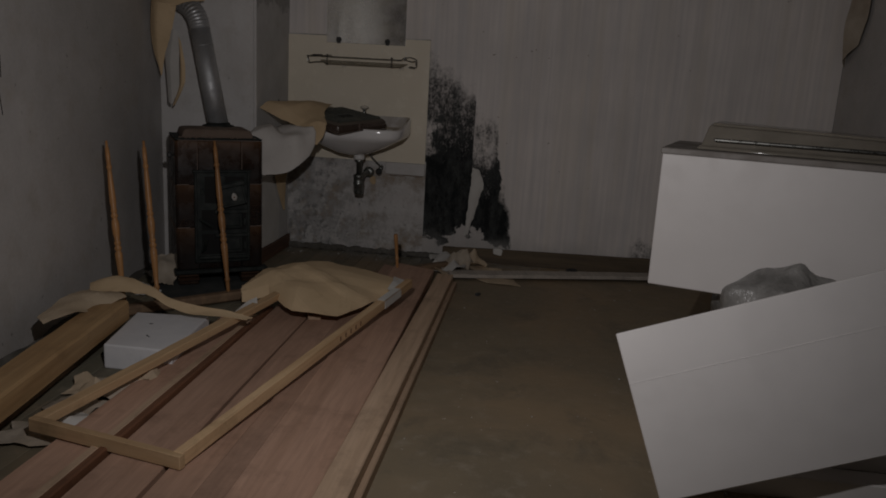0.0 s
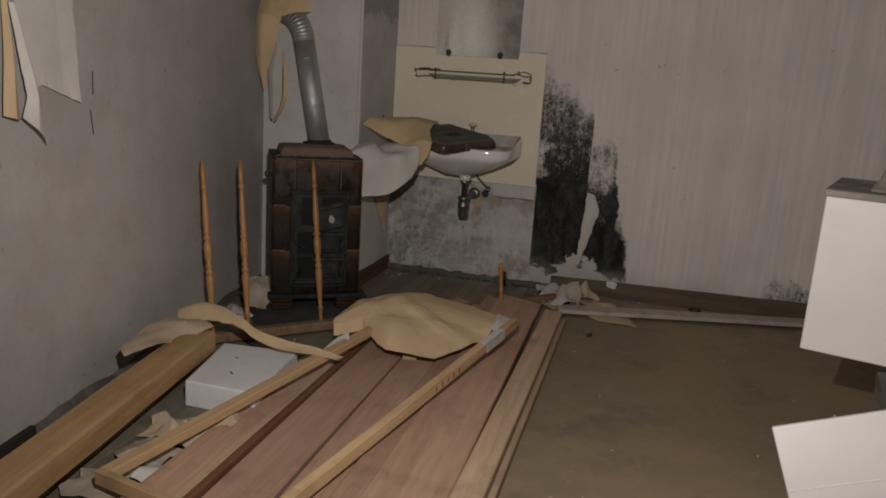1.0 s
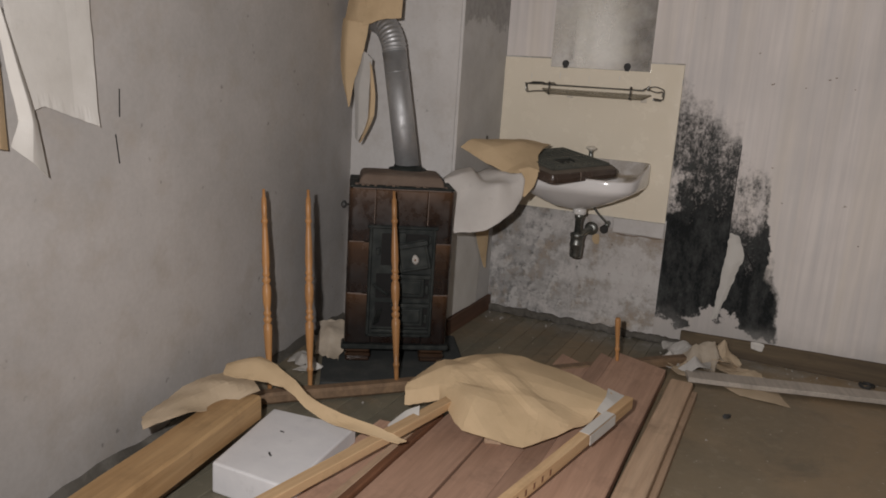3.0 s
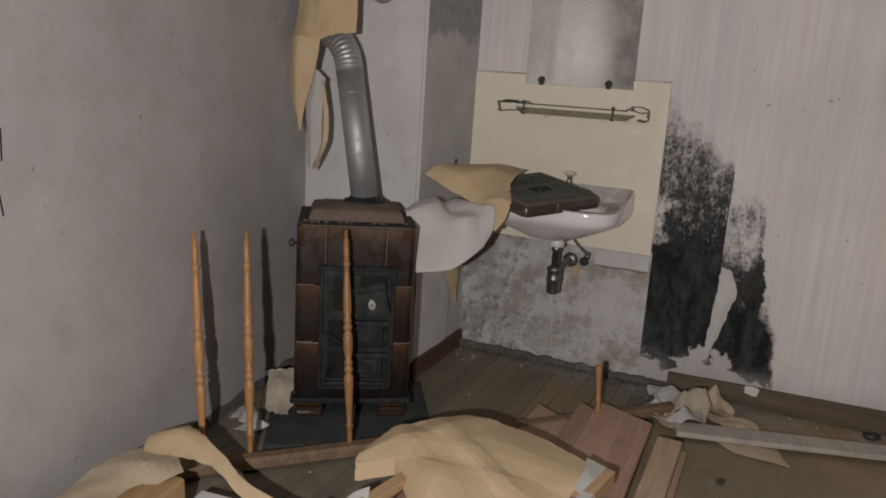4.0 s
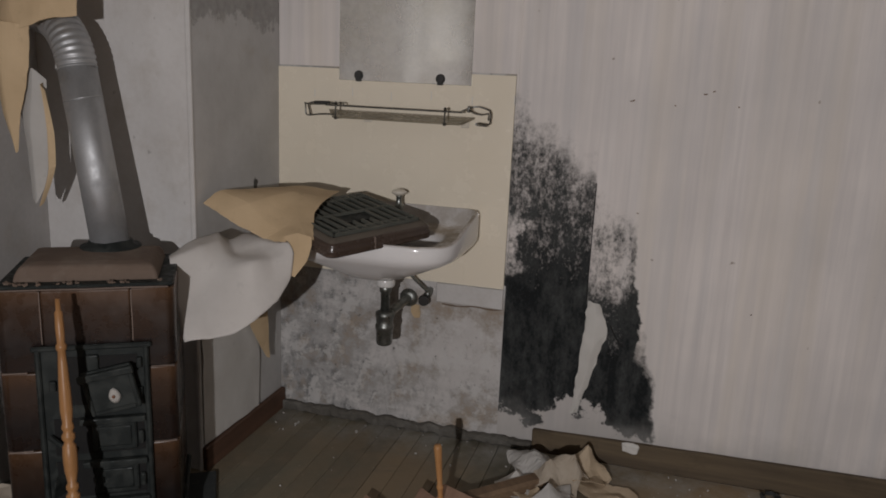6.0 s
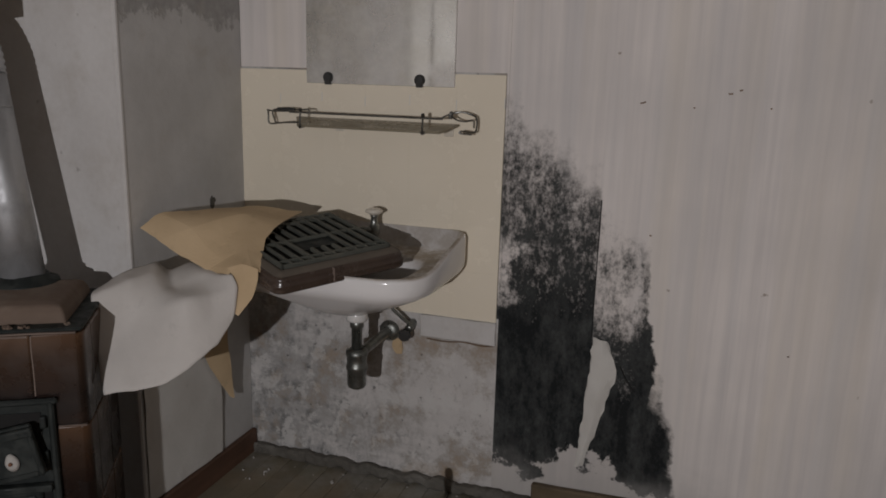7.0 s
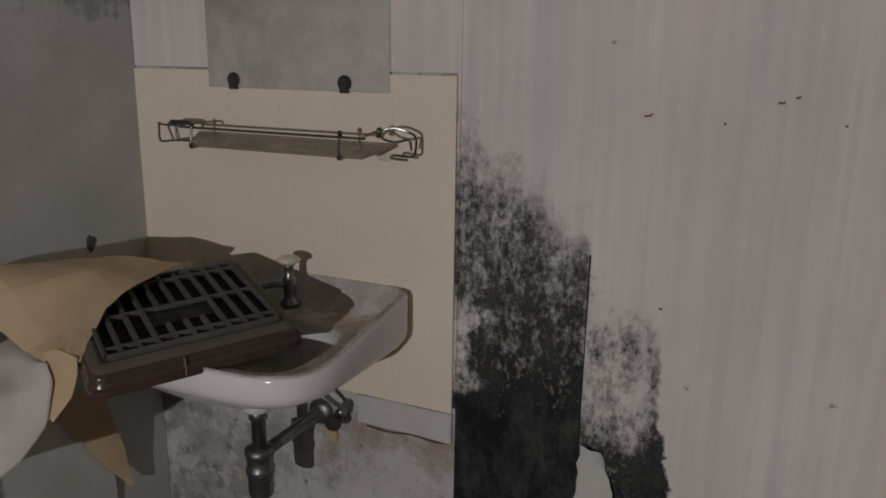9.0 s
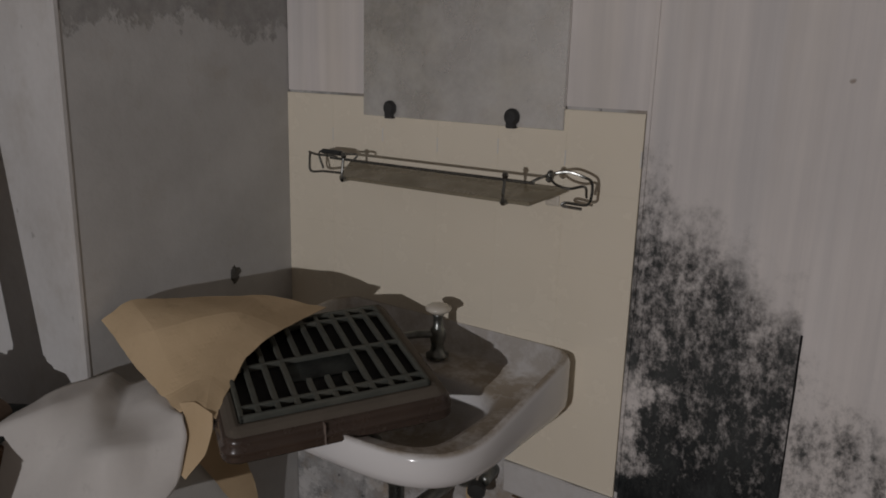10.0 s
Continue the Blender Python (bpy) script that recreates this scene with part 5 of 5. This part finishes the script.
for k, (x, y, rx, ry, h, rz, mt, z) in enumerate(((-0.24, -2.46, 0.10, 0.09, 0.055, 10, M_DEBRIS, 0.0), (-0.30, -2.62, 0.11, 0.10, 0.04, 60, M_DEBRIS, 0.0), (-0.17, -2.36, 0.07, 0.06, 0.06, 100, M_TANPALE, 0.02),
                                                   (-0.35, -2.45, 0.08, 0.07, 0.05, 200, M_TANPALE, 0.0), (-0.33, -2.80, 0.10, 0.10, 0.03, 20, M_DEBRIS, 0.0), (-0.22, -2.72, 0.06, 0.08, 0.03, 80, M_WHITEPAPER, 0.0),
                                                   (0.66, -0.24, 0.11, 0.10, 0.125, 0, M_GREYPAPER, 0.0), (0.80, -0.18, 0.13, 0.10, 0.105, 40, M_TANPALE, 0.0), (0.72, -0.38, 0.08, 0.08, 0.085, 120, M_GREYPAPER, 0.0), (0.74, -0.28, 0.10, 0.07, 0.11, 160, M_DEBRIS, 0.0), (0.66, -0.42, 0.05, 0.06, 0.06, 30, M_TANPALE, 0.0),
                                                   (0.90, -0.27, 0.12, 0.08, 0.05, -25, M_TANPALE, 0.0), (0.60, -0.33, 0.08, 0.06, 0.05, 75, M_WHITEPAPER, 0.0), (-0.72, -1.30, 0.05, 0.05, 0.03, 0, M_WHITEPAPER, 0.0),
                                                   (-0.84, -1.02, 0.06, 0.10, 0.07, 30, M_RUBBLE, 0.0), (-0.80, -1.24, 0.05, 0.06, 0.04, 70, M_RUBBLE, 0.0))):
    thing("crumpled_paper", crumple(rx, ry, h, 1.3 + k * 0.77), mt, "crushed torn scrap of old wallpaper on the floor", "paper scrap", pose(x, y, z, 0, 0, rz), "torn paper scraps")
thing("hearth_cloth", sheet([[(-0.82, -1.08, 0.15), (-0.755, -1.055, 0.16), (-0.69, -1.045, 0.14)], [(-0.79, -1.15, 0.085), (-0.74, -1.14, 0.10), (-0.675, -1.12, 0.075)],
                              [(-0.765, -1.215, 0.028), (-0.71, -1.21, 0.030), (-0.655, -1.17, 0.026)]], 0.0018, 0.022, 11, 8, 0.012, 6, 0.02),
      M_DEBRIS, "dirty torn paper slumped beside the stove", "paper")
thing("flat_paper", sheet([[(0.80, -0.34, 0.012), (0.92, -0.32, 0.014), (1.06, -0.36, 0.010)], [(0.84, -0.46, 0.012), (0.98, -0.45, 0.02), (1.10, -0.48, 0.008)], [(0.93, -0.54, 0.008), (1.02, -0.55, 0.012), (1.13, -0.545, 0.006)]],
                           0.0016, 0.004, 10, 6, 0.003), M_TANPALE, "flat tan paper scrap under the grey board", "paper scrap")
bm, m = stick((0.70, -0.49, 0.030), (2.05, -0.10, 0.030), 0.105, 0.022, 0.003, 10, 0.002)
thing("grey_board", bm, M_GREYWOOD, "long dusty grey board lying by the skirting", "board", m)
thing("paint_chip", worn(box(0.925, 0.985, -0.036, -0.028, 0.062, 0.100, 0.003), 0.008, 40, 2), M_GLINTCHIP, "white plaster chip on the skirting board", "plaster chip")
thing("wire_coil", tube([(1.43 + 0.032 * math.cos(a * 0.7) * (1 - a * 0.01), -0.085 + 0.028 * math.sin(a * 0.7), 0.012 + 0.006 * math.sin(a * 1.9)) for a in range(22)], 0.004, 6, per=3), M_RUBBER, "small dark coil of wire on the floor", "wire")

# ---- white furniture stacked to the side ----
CT = pose(1.622, -1.91, -0.028, 0, 0, -17) @ pose(-1.632, 1.91, 0)
cab = holder("white_cabinet", "white laminate cabinet with grey-brown top, stacked on a sack", "cabinet", CT)
part("body", box(1.632, 2.60, -1.91, -1.45, 0.46, 0.957, 0.003), M_LAMINATE, cab)
part("top_board", box(1.625, 2.61, -1.915, -1.445, 0.957, 0.979, 0.003), M_EDGE, cab, "grey-brown top edge")
tray = holder("plastic_tray", "smoky clear plastic tray upside down on the cabinet", "tray", CT)
tr = bmesh.new()
rings = []
for g, z in ((0.0, 0.981), (0.0, 0.990), (0.012, 0.994), (0.03, 1.055), (0.04, 1.063), (0.05, 1.066)):
    rings.append([tr.verts.new((x, y, z + (0.010 if x < 2 else -0.008) * (z > 1))) for x, y in ((1.745 + g, -1.86 + g), (2.50 - g, -1.86 + g), (2.50 - g, -1.52 - g), (1.745 + g, -1.52 - g))])
for p, q in zip(rings, rings[1:]):
    for k in range(4):
        tr.faces.new((p[k], p[(k + 1) % 4], q[(k + 1) % 4], q[k]))
tr.faces.new(rings[-1])
bmesh.ops.bevel(tr, geom=list(tr.edges), offset=0.006, segments=2, affect="EDGES", profile=0.5)
part("shell", tr, M_CLEAR, tray, smooth=True)
part("lip", box(1.80, 2.46, -1.875, -1.862, 1.012, 1.024, 0.004, 2), M_WIRE, tray, "bright plastic lip")
part("top_edge", tube([(1.79, -1.835, 1.072), (2.1, -1.83, 1.066), (2.47, -1.835, 1.055)], 0.006, 10), M_CLEAR, tray, smooth=True)

sk = bmesh.new()
bmesh.ops.create_icosphere(sk, subdivisions=4, radius=1.0)
for v in sk.verts:
    c = v.co.copy()
    for a in range(3):
        c[a] = math.copysign(abs(c[a]) ** 0.45, c[a])
    p = Vector((2.28 + c.x * 0.36, -1.80 + c.y * 0.22, 0.216 + c.z * 0.216))
    p.x += (p.z - 0.23) * -0.18
    v.co = p + Vector(noise.noise_vector(p * 5)) * 0.035 * (1 - abs(c.z) ** 6)
for v in sk.verts:
    v.co.z = min(0.431, max(0.002, v.co.z))
thing("plastic_sack", sk, M_SACK, "bulging grey plastic rubble sack under the cabinet", "sack", smooth=True)
thing("sack_knot", crumple(0.05, 0.05, 0.05, 5.5), M_WHITEPAPER, "white paper scrap beside the sack", "paper scrap", pose(1.93, -1.42, 0.0))
bg = bmesh.new()
bmesh.ops.create_icosphere(bg, subdivisions=4, radius=1.0)
for v in bg.verts:
    c = v.co.copy()
    p = Vector((1.98 + c.x * 0.19, -2.40 + c.y * 0.13, 0.50 + c.z * 0.14))
    v.co = p + Vector(noise.noise_vector(p * 9)) * 0.05
    v.co.z = max(0.3605, v.co.z)
thing("plastic_bag", bg, M_SACK, "crumpled grey plastic bag behind the tipped board", "bag", smooth=True)

pn = holder("tipped_tabletop", "white laminate tabletop tipped on its corner", "tabletop")
P0 = Vector((1.432, -2.69, 0.470))
ux, uz = Vector((0.698, 0.04, 0.239)).normalized(), Vector((0.150, -0.13, -0.500)).normalized()
pm = frame_from(P0, ux, -uz)
part("board", box(0, 1.05, -0.488, 0, -0.022, 0.0, 0.003), M_LAMINATE, pn, m=pm)
part("fold_line", box(0.0, 1.05, -0.148, -0.145, -0.001, 0.0008), M_LAMINATE, pn, m=pm)
thing("white_board", box(1.70, 2.62, -2.66, -2.20, 0.0, 0.075, 0.004), M_LAMINATE, "white laminate board lying on the floor", "board")
thing("low_panel", box(1.80, 2.64, -2.58, -2.24, 0.0755, 0.36, 0.004), M_LAMINATE, "white laminate box propping the tipped panel", "box")

# ---- peeling wallpaper on the askew wall ----
def on_left(y, off, z):
    return (left_x(y) + off, y, z)


thing("peeling_wallpaper", sheet([[on_left(-2.62, 0.006, 2.44), on_left(-2.52, 0.006, 2.44), on_left(-2.42, 0.006, 2.44), on_left(-2.342, 0.007, 2.44)],
                                  [on_left(-2.62, 0.010, 1.70), on_left(-2.52, 0.010, 1.70), on_left(-2.42, 0.010, 1.70), on_left(-2.342, 0.014, 1.70)],
                                  [on_left(-2.60, 0.010, 1.38), on_left(-2.50, 0.012, 1.38), on_left(-2.41, 0.012, 1.38), on_left(-2.330, 0.018, 1.38)],
                                  [on_left(-2.56, 0.012, 1.085), on_left(-2.49, 0.012, 1.104), on_left(-2.39, 0.014, 1.075), on_left(-2.312, 0.024, 1.048)]], 0.0016, 0.002, 5, 7, 0.003, tight=0.8),
      M_WHITEPAPER, "white wallpaper remnant hanging from the plaster wall", "wallpaper")
thing("upper_wallpaper", sheet([[on_left(-3.9, 0.006, 2.44), on_left(-3.2, 0.006, 2.44), on_left(-2.63, 0.007, 2.44)],
                                [on_left(-3.9, 0.010, 1.95), on_left(-3.2, 0.010, 1.95), on_left(-2.64, 0.012, 1.95)],
                                [on_left(-3.9, 0.008, 1.52), on_left(-3.2, 0.010, 1.46), on_left(-2.66, 0.014, 1.42)]], 0.0016, 0.003, 5, 7, 0.006),
      M_WHITEPAPER, "white wallpaper left high on the plaster wall", "wallpaper", kind="structure")
hp = holder("hanging_strip", "torn wallpaper strip hanging folded from the wall", "wallpaper")
part("white_face", sheet([[on_left(-2.632, 0.020, 1.335), on_left(-2.620, 0.030, 1.337), on_left(-2.607, 0.020, 1.335)],
                          [on_left(-2.607, 0.030, 1.16), on_left(-2.585, 0.050, 1.16), on_left(-2.563, 0.035, 1.16)],
                          [on_left(-2.592, 0.035, 1.075), on_left(-2.565, 0.055, 1.072), on_left(-2.540, 0.040, 1.07)],
                          [on_left(-2.622, 0.040, 1.015), on_left(-2.575, 0.060, 0.975), on_left(-2.515, 0.045, 0.930)]], 0.0016, 0.002, 8, 7, 0.001, tight=0.5), M_WHITEPAPER, hp)
part("tan_back", sheet([[on_left(-2.652, 0.012, 1.345), on_left(-2.640, 0.022, 1.345), on_left(-2.632, 0.016, 1.345)], [on_left(-2.672, 0.025, 1.16), on_left(-2.648, 0.042, 1.16), on_left(-2.620, 0.020, 1.16)],
                        [on_left(-2.692, 0.030, 1.02), on_left(-2.660, 0.050, 1.012), on_left(-2.622, 0.030, 1.005)]], 0.0016, 0.002, 8, 6), M_TAN, hp, "tan back of the paper")
for y0, z0, y1, z1 in ((-2.205, 1.15, -2.207, 1.07), (-2.225, 1.02, -2.212, 0.935)):
    thing("wall_scratch", tube([on_left(y0, 0.0, z0), on_left(y1, 0.0, z1)], 0.0022, 6, smooth=False), M_BLACK, "dark scratch in the plaster", "scratch", kind="structure")
thing("corner_paper", sheet([[(2.86, -0.02, 2.0), (2.845, -0.14, 2.0), (2.86, -0.30, 2.0)], [(2.86, -0.02, 1.60), (2.80, -0.14, 1.58), (2.85, -0.30, 1.60)], [(2.86, -0.03, 1.33), (2.83, -0.08, 1.37), (2.85, -0.22, 1.45)]],
                             0.0016, 0.008, 7, 6, 0.004), M_DEBRIS, "dark torn wallpaper hanging in the far corner", "wallpaper")
for k, (x, z, w) in enumerate(((0.848, 1.303, 0.018), (1.075, 1.335, 0.014), (0.985, 1.295, 0.006), (1.10, 1.345, 0.010), (1.18, 1.30, 0.006), (0.90, 0.93, 0.008), (1.30, 0.62, 0.006))):
    thing("wall_mark", worn(box(-w / 2, w / 2, -0.0025, 0.001, -0.0025, 0.0025, 0.0008), 0.004, 50, 1), M_OLDWOOD, "small brown tear in the wallpaper", "wall mark", pose(x, -0.004, z, 0, 14 * (k % 3) - 14, 0), kind="structure")

# ---- dust and crumbs ----
rng = random.Random(7)
cr = bmesh.new()
for k in range(120):
    x, y = rng.uniform(-0.4, 2.0), rng.uniform(-3.2, -0.06)
    if rng.random() < 0.45:
        y = -abs(rng.gauss(0, 0.12)) - 0.04
    s = rng.uniform(0.001, 0.0038) * (1.6 if rng.random() < 0.08 else 1)
    mtx = pose(x, y, 0.004 + s * 0.4, rng.uniform(0, 90), rng.uniform(0, 90), rng.uniform(0, 360)) @ Matrix.Diagonal((s, s * 0.8, s * 0.5, 1))
    bmesh.ops.create_cube(cr, size=2.0, matrix=mtx)
thing("floor_crumbs", cr, M_RUBBLE, "scattered plaster crumbs on the floor", "debris", kind="stuff")
thing("dark_crumb", worn(box(-0.012, 0.012, -0.010, 0.010, 0, 0.016, 0.003), 0.006, 60, 1), M_RUBBER, "small dark lump on the floor", "debris", pose(0.901, -0.806, 0.004))

# ---- tiles and floorboards ----
TW = 0.1502
tm = finish("tile", box(0.00025, TW - 0.00025, -0.0084, -0.003, 0.00025, TW - 0.00025, 0.0003), M_TILE)
bed = bpy.data.objects["tile_bed"]
for r in range(5):
    for c in range(6):
        t = new("tile", tm)
        t.parent = bed
        t.location = (-0.4475 + c * TW, 0.0, 0.611 + r * 0.1508)
# short white strips imitate light glinting on the upright tile joints
for c in range(1, 7):
    b = new("filler", finish("filler", box(-0.0014, 0.0014, -0.0092, -0.004, -0.03, 0.0, 0.0004), M_GLINTCHIP))
    b.parent = bed
    b.location = (-0.4475 + c * TW - 0.0005, 0.0, 1.30 - 0.01 * (c % 2))
floor = thing("floor", box(-1.3, 2.95, FRONT, 0.1, -0.12, -0.018), M_GAP, "worn brown-grey painted board floor", "floor", kind="structure")
BW = 0.0755
part("floor_sheet", worn(box(0.62, 2.868, FRONT + 0.02, -0.031, 0.001, 0.0035), 0.0, 1), M_SHEET, floor, "smooth painted hardboard sheet")
fm = finish("floorboard", box(-BW / 2 + 0.0009, BW / 2 - 0.0009, FRONT + 0.02, 0.0, -0.018, 0.0, 0.0016), M_FLOOR)
x = -1.22
k = 0
while x < 2.9:
    b = new("floorboard", fm)
    b.parent = floor
    b.location = (x, 0.0, 0.0007 * math.sin(k * 2.3))
    x += BW
    k += 1
